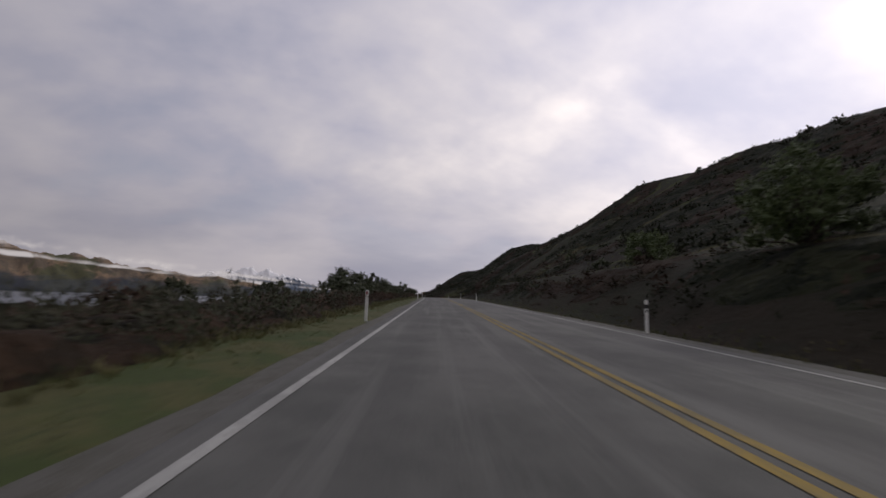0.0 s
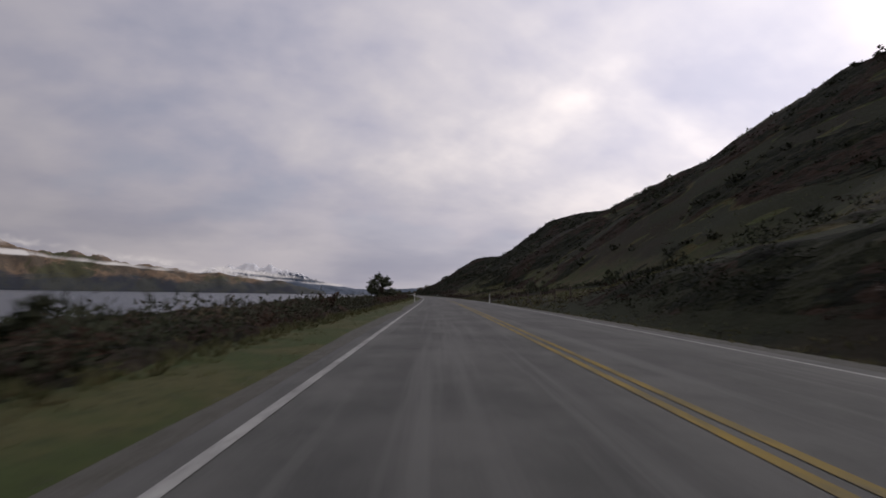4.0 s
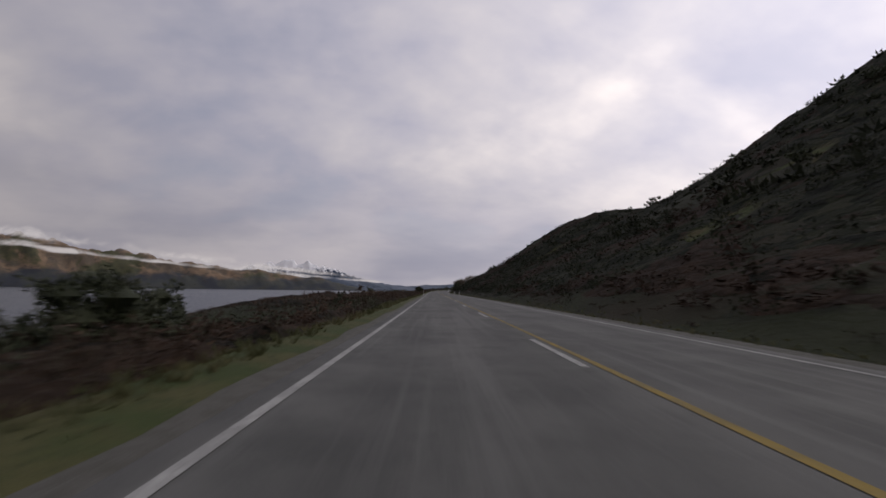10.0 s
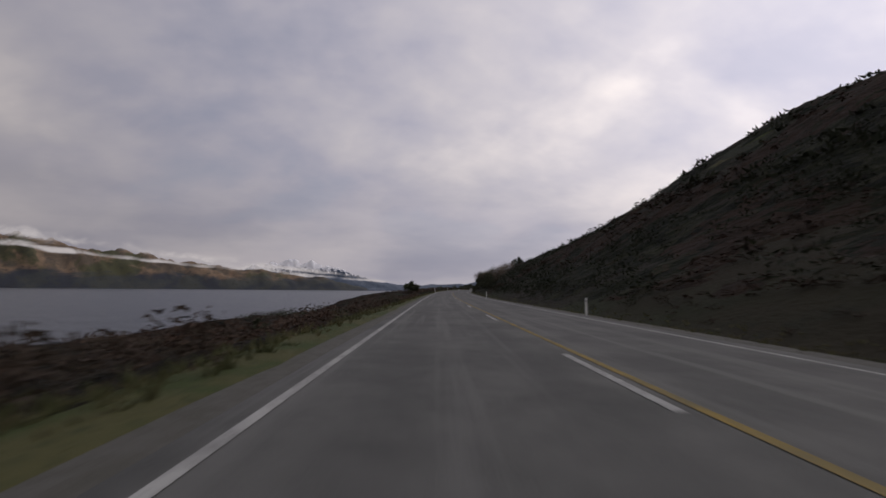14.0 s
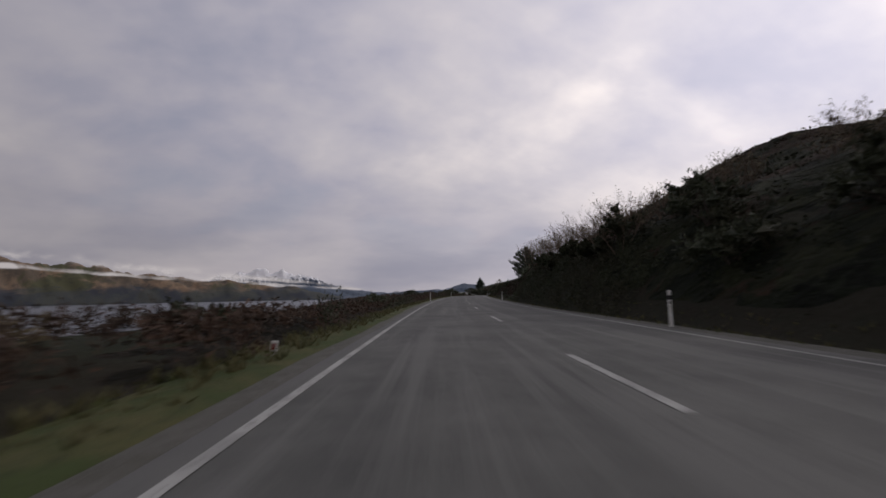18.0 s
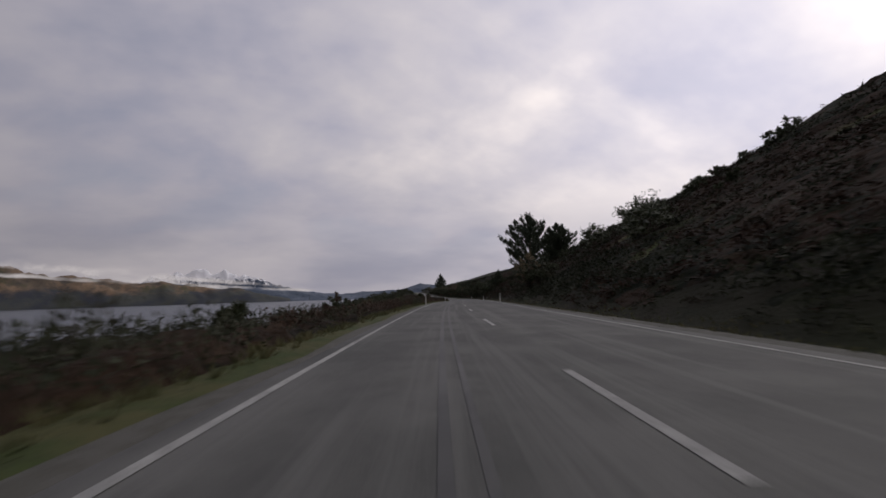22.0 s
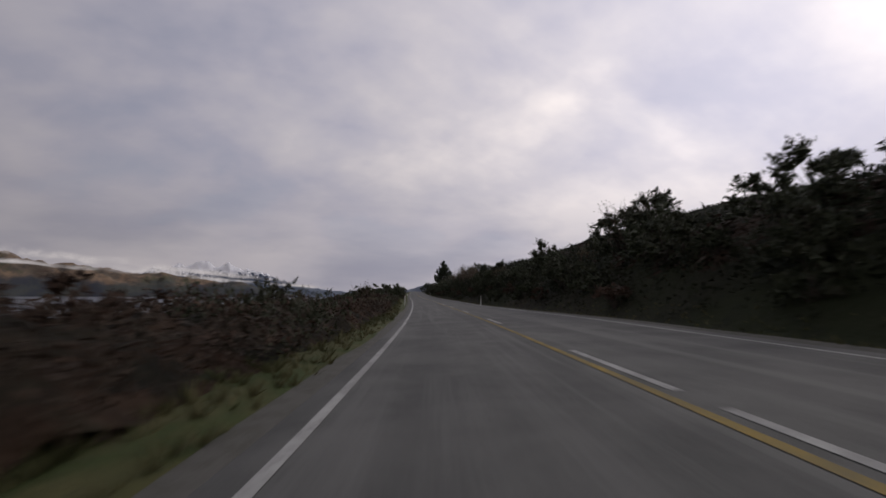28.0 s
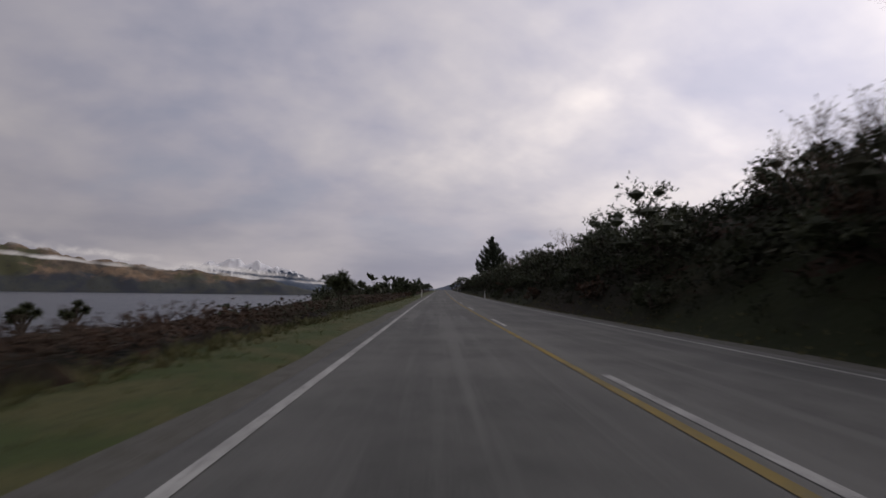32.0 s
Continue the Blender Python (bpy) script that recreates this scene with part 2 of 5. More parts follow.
def ground_colour(n, p):
    soil = n.mix(n.noise(p, 0.25, 5.0, 0.6), (0.02, 0.016, 0.011), (0.014, 0.015, 0.008))
    green = n.mix(n.noise(p, 0.9, 4.0, 0.6), (0.014, 0.019, 0.008), (0.024, 0.028, 0.011))
    rust = n.mix(n.noise(p, 0.5, 4.0, 0.6), (0.03, 0.019, 0.012), (0.02, 0.015, 0.01))
    a = n.grey(n.noise(p, 0.022, 5.0, 0.62, 0.5), 0.4, 0.52)
    b = n.grey(n.noise(n.vmath("ADD", p, (310, 90, 0)), 0.035, 5.0, 0.65, 0.5), 0.5, 0.62)
    col = n.mix(n.math("MULTIPLY", b, 0.6), n.mix(a, soil, green), rust)
    turf = n.add("ShaderNodeAttribute", attribute_name="turf").outputs["Fac"]
    lawn = n.mix(n.grey(n.noise(p, 0.16, 5.0, 0.65, 0.5), 0.42, 0.58), (0.058, 0.07, 0.022), (0.085, 0.066, 0.034))
    lawn = n.mix(n.grey(n.noise(p, 1.4, 4.0, 0.65), 0.45, 0.65), lawn, (0.036, 0.044, 0.015))
    patch = n.math("MULTIPLY", turf, n.grey(n.math("ADD", n.noise(p, 0.05, 4.0, 0.6), n.math("MULTIPLY", turf, 0.3)), 0.5, 0.66))
    col = n.mix(n.grey(n.noise(p, 0.7, 5.0, 0.7), 0.5, 0.7), col, (0.013, 0.015, 0.008))
    col = n.mix(n.math("MULTIPLY", n.grey(n.noise(p, 5.0, 4.0, 0.7), 0.5, 0.75), 0.45), col, (0.028, 0.025, 0.014))
    return n.mix(n.math("MULTIPLY", patch, 0.85), col, lawn)


def cover_colour(a, b, c, turf):
    """Mixed low plants: scrub a to b, bracken c, open turf."""
    def build(n, p):
        tint = n.add("ShaderNodeAttribute", attribute_name="tint").outputs["Fac"]
        rust = n.add("ShaderNodeAttribute", attribute_name="rust").outputs["Fac"]
        open_ = n.add("ShaderNodeAttribute", attribute_name="open").outputs["Fac"]
        # every plant has its own tone
        plant = n.add("ShaderNodeTexVoronoi", {"Vector": n.warped(p), "Scale": 0.75}).outputs["Color"]
        small = n.add("ShaderNodeTexVoronoi", {"Vector": n.warped(p), "Scale": 2.3}).outputs["Color"]
        one = n.add("ShaderNodeSeparateColor", {0: plant}).outputs
        two_ = n.add("ShaderNodeSeparateColor", {0: small}).outputs
        tone = n.math("ADD", n.math("MULTIPLY", one[0], 0.6), n.math("MULTIPLY", two_[0], 0.4))
        col = n.ramp(n.math("ADD", n.math("MULTIPLY", tone, 0.8), n.math("MULTIPLY", tint, 0.2)), [(0.2, tuple(0.35 * v for v in a)), (0.45, a), (0.62, b), (0.85, tuple(1.7 * v for v in b))])
        fern = n.mix(tone, tuple(0.5 * v for v in c), tuple(1.5 * v for v in c))
        col = n.mix(n.grey(n.math("ADD", rust, n.math("MULTIPLY", n.math("ADD", n.math("ADD", n.math("MULTIPLY", one[1], 0.6), n.math("MULTIPLY", two_[1], 0.4)), -0.5), 1.7)), 0.45, 0.75), col, fern)
        lawn = n.mix(n.grey(n.noise(p, 0.22, 5.0, 0.65, 0.4), 0.42, 0.6), turf, (turf[0] * 1.35, turf[1] * 0.92, turf[2] * 1.2))
        lawn = n.mix(n.math("MULTIPLY", n.grey(n.noise(p, 1.9, 4.0, 0.65), 0.48, 0.66), 0.6), lawn, tuple(0.5 * v for v in turf))
        col = n.mix(n.grey(n.math("ADD", open_, n.math("MULTIPLY", n.math("ADD", n.noise(p, 0.5, 5.0, 0.7), -0.5), 1.4)), 0.3, 0.8), col, lawn)
        return n.mix(n.math("MULTIPLY", n.grey(n.noise(p, 7.0, 5.0, 0.75), 0.45, 0.75), 0.7), col, tuple(0.45 * v for v in b))
    return build


# hillside tones are set low to carry the slope's shade
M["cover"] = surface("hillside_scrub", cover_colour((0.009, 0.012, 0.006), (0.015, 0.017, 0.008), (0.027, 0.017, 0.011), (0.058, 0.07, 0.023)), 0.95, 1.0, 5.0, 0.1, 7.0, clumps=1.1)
# bracken mat darkened to paint the shade beneath and between the clumps
M["bank_cover"] = surface("bank_bracken_undershade", cover_colour((0.014, 0.013, 0.008), (0.022, 0.018, 0.012), (0.04, 0.0255, 0.0165), (0.03, 0.036, 0.014)), 0.95, 1.0, 7.0, 0.1, 7.0, clumps=2.2)
M["ground"] = surface("hill_ground", ground_colour, 0.95, 0.6, 3.5, 0.15, 6.0)
M["verge"] = surface("verge_turf", two((0.046, 0.064, 0.016), (0.08, 0.078, 0.028), 0.9, (0.034, 0.042, 0.013)), 0.95, 1.0, 14.0)


def far_colour(n, p):
    z = n.add("ShaderNodeSeparateXYZ", {0: p}).outputs[2]
    # hill tones are raised here to stand for the brightening of haze
    gold = n.mix(n.grey(n.noise(p, 0.006, 6.0, 0.65, 0.6), 0.4, 0.6), (0.24, 0.165, 0.105), (0.12, 0.095, 0.07))
    gold = n.mix(n.grey(n.noise(n.vmath("ADD", p, (900, 0, 0)), 0.0035, 5.0, 0.6, 0.4), 0.5, 0.6), gold, (0.085, 0.085, 0.045))
    dark = n.mix(n.grey(n.noise(p, 0.005, 6.0, 0.65), 0.4, 0.6), (0.045, 0.05, 0.06), (0.075, 0.08, 0.07))
    h = n.math("ADD", z, n.math("MULTIPLY", n.math("ADD", n.noise(n.vmath("MULTIPLY", p, (1.0, 1.0, 2.5)), 0.0028, 6.0, 0.6, 0.5), -0.5), 330.0))
    col = n.mix(n.grey(h, 85.0, 150.0), dark, gold)
    return n.mix(n.math("MULTIPLY", n.grey(n.noise(p, 0.02, 5.0, 0.7), 0.5, 0.68), 0.55), col, (0.045, 0.042, 0.04))


def ice_colour(n, p):
    z = n.add("ShaderNodeSeparateXYZ", {0: p}).outputs[2]
    h = n.math("ADD", z, n.math("MULTIPLY", n.math("ADD", n.noise(n.vmath("MULTIPLY", p, (1, 1, 0.45)), 0.022, 7.0, 0.75, 0.6), -0.5), 420.0))
    # the rock carries the blue tint of distance in its colour
    hazed_rock = n.mix(n.noise(p, 0.01, 5.0, 0.6), (0.05, 0.07, 0.11), (0.11, 0.14, 0.19))
    return n.mix(n.grey(h, 165.0, 200.0), hazed_rock, (0.95, 0.95, 0.96))


M["far"] = surface("far_hills", far_colour, 0.95)
M["ice"] = surface("snow_and_rock", ice_colour, 0.9)
# the blue is distance haze put into the base colour
M["blue_hill"] = surface("haze_blue_far_hill", two((0.1, 0.125, 0.165), (0.15, 0.175, 0.22), 0.004), 0.95)


def water_material():
    m = bpy.data.materials.new("lake_water")
    m.use_nodes = True
    n = Nodes(m.node_tree)
    p = n.add("ShaderNodeTexCoord").outputs["Object"]
    h = n.math("ADD", n.noise(p, 0.35, 4.0, 0.6), n.math("MULTIPLY", n.noise(p, 0.03, 3.0, 0.6), 3.0))
    relief = n.add("ShaderNodeBump", {"Height": h, "Strength": 1.0, "Distance": 0.9})
    shade = n.add("ShaderNodeBsdfPrincipled", {"Base Color": (0.03, 0.042, 0.06, 1), "Roughness": 0.3, "IOR": 1.33, "Specular IOR Level": 0.4, "Normal": relief.outputs[0]})
    n.add("ShaderNodeOutputMaterial", {0: shade.outputs[0]})
    return m


M["water"] = water_material()


def mist_material():
    m = bpy.data.materials.new("mist")
    m.use_nodes = True
    n = Nodes(m.node_tree)
    # the cloud glows by itself, in place of the daylight it would scatter
    self_glow = n.add("ShaderNodeEmission", {"Color": (0.57, 0.525, 0.53, 1), "Strength": 1.0})
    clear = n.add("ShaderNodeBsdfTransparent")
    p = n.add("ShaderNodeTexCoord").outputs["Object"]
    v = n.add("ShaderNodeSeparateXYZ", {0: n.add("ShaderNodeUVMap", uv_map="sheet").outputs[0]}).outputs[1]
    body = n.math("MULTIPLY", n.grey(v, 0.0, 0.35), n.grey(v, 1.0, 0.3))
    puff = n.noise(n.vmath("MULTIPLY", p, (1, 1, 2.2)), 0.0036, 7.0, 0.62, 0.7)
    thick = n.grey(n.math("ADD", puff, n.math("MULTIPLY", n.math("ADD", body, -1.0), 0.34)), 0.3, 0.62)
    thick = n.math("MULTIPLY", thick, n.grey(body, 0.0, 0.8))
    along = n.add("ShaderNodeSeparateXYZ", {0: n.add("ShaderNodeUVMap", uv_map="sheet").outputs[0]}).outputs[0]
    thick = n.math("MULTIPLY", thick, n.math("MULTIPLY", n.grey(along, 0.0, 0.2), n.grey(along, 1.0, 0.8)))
    out = n.add("ShaderNodeMixShader", {0: n.math("MULTIPLY", thick, 0.88), 1: clear.outputs[0], 2: self_glow.outputs[0]})
    n.add("ShaderNodeOutputMaterial", {0: out.outputs[0]})
    return m


M["mist"] = mist_material()

# ---- mesh helpers ----


def mesh_object(name, verts, faces, material, parent=None, label="", smooth=False):
    me = bpy.data.meshes.new(name)
    me.from_pydata([tuple(v) for v in verts], [], [tuple(f) for f in faces])
    me.materials.append(material)
    if smooth:
        me.shade_smooth()
    ob = new(name, me)
    ob.parent = parent
    return tagged(ob, label)


def facets_object(name, verts, material, parent=None):
    """A mesh of loose facets from an array (n, k, 3)."""
    v = np.asarray(verts, dtype=np.float32)
    n, k = v.shape[:2]
    me = bpy.data.meshes.new(name)
    me.vertices.add(n * k)
    me.vertices.foreach_set("co", v.ravel())
    me.loops.add(n * k)
    me.loops.foreach_set("vertex_index", np.arange(n * k, dtype=np.int32))
    me.polygons.add(n)
    me.polygons.foreach_set("loop_start", np.arange(0, n * k, k, dtype=np.int32))
    me.update(calc_edges=True)
    me.materials.append(material)
    ob = new(name, me)
    ob.parent = parent
    return ob


def part(name, bm, material, parent, label=""):
    me = bpy.data.meshes.new(name)
    bm.to_mesh(me)
    bm.free()
    me.materials.append(material)
    ob = new(name, me)
    ob.parent = parent
    return tagged(ob, label)


def box_bm(x0, y0, z0, x1, y1, z1, bevel=0.0):
    bm = bmesh.new()
    bmesh.ops.create_cube(bm, size=1.0)
    bmesh.ops.scale(bm, vec=(x1 - x0, y1 - y0, z1 - z0), verts=bm.verts)
    bmesh.ops.translate(bm, vec=((x0 + x1) / 2, (y0 + y1) / 2, (z0 + z1) / 2), verts=bm.verts)
    if bevel:
        bmesh.ops.bevel(bm, geom=bm.edges[:], offset=bevel, segments=2, affect="EDGES", profile=0.5)
    return bm


# ---- the road's line: s metres along it, u metres to the right of the lane's left edge line ----
S0, S1 = -160, 2600
LINE_S = np.arange(S0, S1 + 1.0, 1.0)
KN = np.arange(len(BEND)) * 20.0
bend = np.interp(LINE_S, [*KN, 862, 885, 1400, 2600], [*BEND, 2.6, 3.6, 4.5, 10.0])
rise = np.interp(LINE_S, [*KN, 900, 1150, 1300, 2600], [*RISE, 0.95, 0.95, 0.0, 0.0])
kernel = np.exp(-0.5 * (np.arange(-24, 25) / 9.0) ** 2)
kernel /= kernel.sum()
bend = np.radians(np.convolve(np.pad(bend, 24, mode="edge"), kernel, "valid"))
rise = np.radians(np.convolve(np.pad(rise, 24, mode="edge"), kernel, "valid"))
step = np.stack([np.sin(bend), np.cos(bend), np.tan(rise)], 1)
LINE = np.concatenate([[[0, 0, 0]], np.cumsum(step[:-1], 0)])
LINE -= LINE[-S0]


# cross fall of the road: how far it rises to the right, in the bends
CANT_S = [0, 40, 110, 470, 500, 545, 600, 690, 715, 752, 782, 2600]
CANT = [-0.008, -0.01, 0.0, 0.0, -0.018, -0.012, 0.0, 0.008, 0.038, 0.04, -0.006, 0.0]


def road_z(s):
    return np.interp(s, LINE_S, LINE[:, 2])


def place(s, u, h=0.0):
    """World points at s along, u across and h above the road."""
    s, u = np.asarray(s, float), np.asarray(u, float)
    a = np.interp(s, LINE_S, bend)
    x = np.interp(s, LINE_S, LINE[:, 0]) + np.cos(a) * u
    y = np.interp(s, LINE_S, LINE[:, 1]) - np.sin(a) * u
    tip = np.interp(s, CANT_S, CANT) * np.clip(u - 1.34, -1.8, 6.6)
    return np.stack(np.broadcast_arrays(x, y, road_z(s) + tip + h), -1)


LAKE_Z = -14.0
# height of the scrub's tops over the road beside the verge, every 13.15 m from 20 m on
SCRUB_TOP = [0.8, 0.8, 0.7, 0.8, 0.7, 0.5, 0.6, 0.5, 0.4, 0.3, 0.2, 0.3, 0.5, 0.3, -0.5, -0.7, -0.4, 0.0, 0.4, 0.5, -0.3, 0.7, 1.0, 0.6, 0.1, 0.9, 0.7, 0.2, -0.4, -0.3, -1.0, -2.0, -2.2, -1.8, 0.0, 0.9, 0.5, 0.15, -0.2, 0.5, 1.0, 1.0, 0.9, 0.6, 0.4, 0.5, 0.6, 0.45, 0.35, 0.2, 0.1, 0.2, 0.2, 0.5, 0.8, 1.2, 1.05, 0.5, 0.4, 0.4, 0.35, 0.35, 0.45, 0.4, 0.2]
SCRUB_S = 20 + 13.15 * np.arange(len(SCRUB_TOP))
# right-hand slope: s, foot, first slope, its width, main slope, height of the top
HILL = [(-160, 9, 0.45, 20, 0.38, 40), (40, 9, 0.45, 20, 0.39, 42), (80, 9, 0.5, 20, 0.48, 50), (118, 9, 0.5, 20, 0.56, 52), (150, 10, 0.14, 22, 0.66, 61), (200, 10, 0.15, 20, 0.76, 64), (245, 10, 0.16, 18, 0.62, 63), (285, 9, 0.45, 10, 0.53, 45), (318, 9, 0.45, 10, 0.52, 41),
        (346, 9, 0.45, 10, 0.5, 28), (372, 9, 0.45, 10, 0.52, 23.4), (390, 9, 0.45, 10, 0.62, 26.6), (404, 9, 0.45, 10, 0.66, 28.6), (430, 9, 0.45, 10, 0.7, 29.4), (455, 9, 0.5, 8, 0.55, 29), (472, 9, 0.6, 4, 0.46, 29), (490, 9, 0.8, 4, 0.43, 30), (498, 8.6, 1.75, 2.0, 0.31, 27),
        (520, 8.6, 1.75, 2.0, 0.31, 26), (536, 9, 0.5, 6, 0.38, 29), (590, 9, 0.5, 8, 0.52, 42), (612, 9, 0.5, 8, 0.55, 47), (648, 9, 0.53, 8, 0.56, 50),
        (690, 9, 0.55, 8, 0.46, 45), (725, 8.8, 0.8, 5, 0.27, 30), (800, 8.8, 0.8, 4, 0.25, 30), (820, 8.8, 0.85, 4.2, 0.26, 30), (829, 8.8, 0.93, 4.5, 0.28, 30), (843, 8.8, 1.02, 4.9, 0.3, 30), (858, 8.8, 0.85, 5, 0.3, 30), (1000, 8.8, 0.8, 4, 0.2, 28), (1400, 9, 0.3, 10, 0.2, 60), (2600, 9, 0.3, 10, 0.3, 100)]
HILL = np.array(HILL, float)


def scrub_edge(s):
    """Width of the mown verge up to the first bracken."""
    return np.interp(s, [0, 35, 90, 140, 165, 190, 218, 270, 350, 455, 521, 652, 730, 760, 797, 824, 900], [2.5, 2.5, 2.3, 2.5, 2.9, 2.7, 2.3, 1.7, 1.7, 1.45, 1.55, 1.5, 1.2, 1.25, 2.2, 2.7, 2.4])


def fbm(x, y, size, octaves=4):
    out = np.zeros(np.shape(x))
    for k in range(octaves):
        f = 2 ** k / size
        flat = [noise.noise((a * f, b * f, 3.7 * k)) for a, b in zip(np.ravel(x), np.ravel(y))]
        out += np.reshape(flat, np.shape(x)) / 2 ** k
    return out


def height(s, u, rough=None):
    """Height of the ground over the road's own level."""
    s, u = np.broadcast_arrays(np.asarray(s, float), np.asarray(u, float))
    col = [np.interp(s, HILL[:, 0], HILL[:, k]) for k in range(6)]
    foot, sl1, w1, sl2, top = col[1], col[2], col[3], col[4], col[5]
    over = np.maximum(u - foot, 0)
    h = np.minimum(over, w1) * sl1 + np.maximum(over - w1, 0) * sl2
    # above the first cutting the ground eases into a grassy bench before it climbs on
    bench = np.interp(s, [112, 142], [1.0, 0.0])
    h = h * (1 - bench) + bench * (np.minimum(over, 5) * 0.62 + np.clip(over - 5, 0, 10) * 0.13 + np.maximum(over - 15, 0) * sl2 * 1.07)
    h = np.where(h > top * 0.88, top * (1 - 0.12 * np.exp(-(h / top - 0.88) / 0.12)), h)
    # a rounded shoulder stands out of the upper slope
    h = h + 8.0 * np.exp(-0.5 * ((s - 325) / 15) ** 2 - 0.5 * ((u - 77) / 14) ** 2)
    right = np.where(u > 8.2, -0.25 * np.clip(u - 8.0, 0, 0.6) + h, -0.03 * np.clip(u - 7.0, 0, 1.5))
    crown = np.interp(s, SCRUB_S, SCRUB_TOP) - 0.9
    over = -u
    left = np.interp(over, [0, 0.6, 1.2], [0, -0.02, -0.06])
    w = np.clip((over - scrub_edge(s) + 0.2) / 3.0, 0, 1)
    w = w * w * (3 - 2 * w)
    left = left * (1 - w) + crown * w
    lake = LAKE_Z - 3 - road_z(s)
    far = np.clip((over - 10) / np.interp(s, [900, 990, 1060, 1250, 1420], [42, 50, 75, 120, 60]), 0, 1)
    left = np.where(over > 10, crown + (lake - crown) * (0.15 * far + 0.85 * far * far), left)
    out = np.where(u >= 3, right, left)
    if rough is not None:
        out = out + rough * np.clip(np.maximum((u - 10) / 30, (-u - 4) / 12), 0, 1) * np.clip((np.abs(u) - 3) / 20, 0.12, 1.0)
    return out


# ---- ground, road, lake, far hills ----


def grid_mesh(name, pts, material, smooth=True):
    ns, nu = pts.shape[:2]
    idx = np.arange(ns * nu).reshape(ns, nu)
    f = np.stack([idx[:-1, :-1], idx[:-1, 1:], idx[1:, 1:], idx[1:, :-1]], -1).reshape(-1, 4)
    ob = mesh_object(name, pts.reshape(-1, 3), f[:, ::-1], material, smooth=smooth)
    return ob


def rough_at(s, u):
    p = place(s, u)
    return 1.7 * fbm(p[..., 0], p[..., 1], 30.0, 4) + 1.2 * fbm(p[..., 0], p[..., 1], 95.0, 2)


GROUND_S = np.concatenate([np.arange(-160, 1000, 4.0), np.arange(1000, 1600, 12.0), np.arange(1600, 2601, 50.0)])
GROUND_U = np.array([-260, -150, -90, -60, -48, -38, -30, -24, -19, -15, -12, -10, -8, -6.5, -5, -4, -3.2, -2.4, -1.6, -0.9, -0.3, 7.0, 7.6, 8.2, 8.6, 9, 9.6, 10.4, 11.4, 12.6, 14, 16, 18.5, 21.5, 25, 29, 34, 40, 47, 55, 64, 75, 88, 103, 120, 140, 165, 200, 250, 330, 450, 700])
gs, gu = np.meshgrid(GROUND_S, GROUND_U, indexing="ij")
ROUGH = rough_at(gs, gu)
gh = height(gs, gu, ROUGH)
gh = np.where((gu > -0.5) & (gu < 7.3), -0.06, gh)
ground = grid_mesh("ground", place(gs, gu, gh), M["ground"])
turf = np.clip((gs - 120) / 30, 0, 1) * np.clip((285 - gs) / 30, 0, 1) * np.clip((gu - 12) / 3, 0, 1) * np.clip((44 - gu) / 14, 0, 1)
ground.data.attributes.new("turf", "FLOAT", "POINT").data.foreach_set("value", turf.astype(np.float32).ravel())
tagged(ground, "rough hillside and lake bank under brown bracken and scrub", "ground", kind="structure")


def rough_interp(s, u):
    """The ground's unevenness between the grid's points."""
    i = np.clip(np.searchsorted(GROUND_S, s) - 1, 0, len(GROUND_S) - 2)
    j = np.clip(np.searchsorted(GROUND_U, u) - 1, 0, len(GROUND_U) - 2)
    a = (s - GROUND_S[i]) / (GROUND_S[i + 1] - GROUND_S[i])
    b = (u - GROUND_U[j]) / (GROUND_U[j + 1] - GROUND_U[j])
    return gh[i, j] * (1 - a) * (1 - b) + gh[i + 1, j] * a * (1 - b) + gh[i, j + 1] * (1 - a) * b + gh[i + 1, j + 1] * a * b


def on_ground(s, u, sink=0.0):
    s, u = np.asarray(s, float), np.asarray(u, float)
    return place(s, u, rough_interp(s, u) - sink)


# the seal has a real edge: a thin slab with sloping sides
ss = np.arange(-160, 1700.1, 4.0)
uu = np.array([-0.46, -0.32, 0.0, 1.75, 3.5, 5.25, 7.0, 7.45, 7.62])
hh = np.array([-0.1, 0.0, 0.008, 0.03, 0.045, 0.03, 0.008, 0.0, -0.1])
ra, rb = np.meshgrid(ss, uu, indexing="ij")
road = grid_mesh("road", place(ra, rb, np.broadcast_to(hh, ra.shape)), M["asphalt"])
uv = road.data.uv_layers.new(name="lane")
co = np.stack([rb.ravel(), ra.ravel()], 1)
loops = np.zeros(len(road.data.loops), np.int32)
road.data.loops.foreach_get("vertex_index", loops)
uv.data.foreach_set("uv", co[loops].astype(np.float32).ravel())
tagged(road, "grey chip-seal two-lane road with darker wheel tracks", "road", kind="structure")


def crown_at(u):
    return np.interp(u, uu, hh)


def paint(name, s0, s1, u, width, material, label, dash=0.0, gap=0.0):
    """A painted line, whole or in dashes, 4 mm proud of the seal."""
    runs = [(s0, s1)] if not dash else [(a, a + dash) for a in np.arange(s0, s1, dash + gap)]
    verts, faces = [], []
    for a, b in runs:
        ss = np.linspace(a, b, max(2, int((b - a) / 4) + 1))
        for k, s in enumerate(ss):
            for du in (-width / 2, width / 2):
                verts.append(place(s, u + du, crown_at(u + du) + 0.006))
            if k:
                m = len(verts)
                faces.append((m - 4, m - 3, m - 1, m - 2))
    ob = mesh_object(name, verts, faces, material)
    return tagged(ob, label, "road marking", kind="structure")


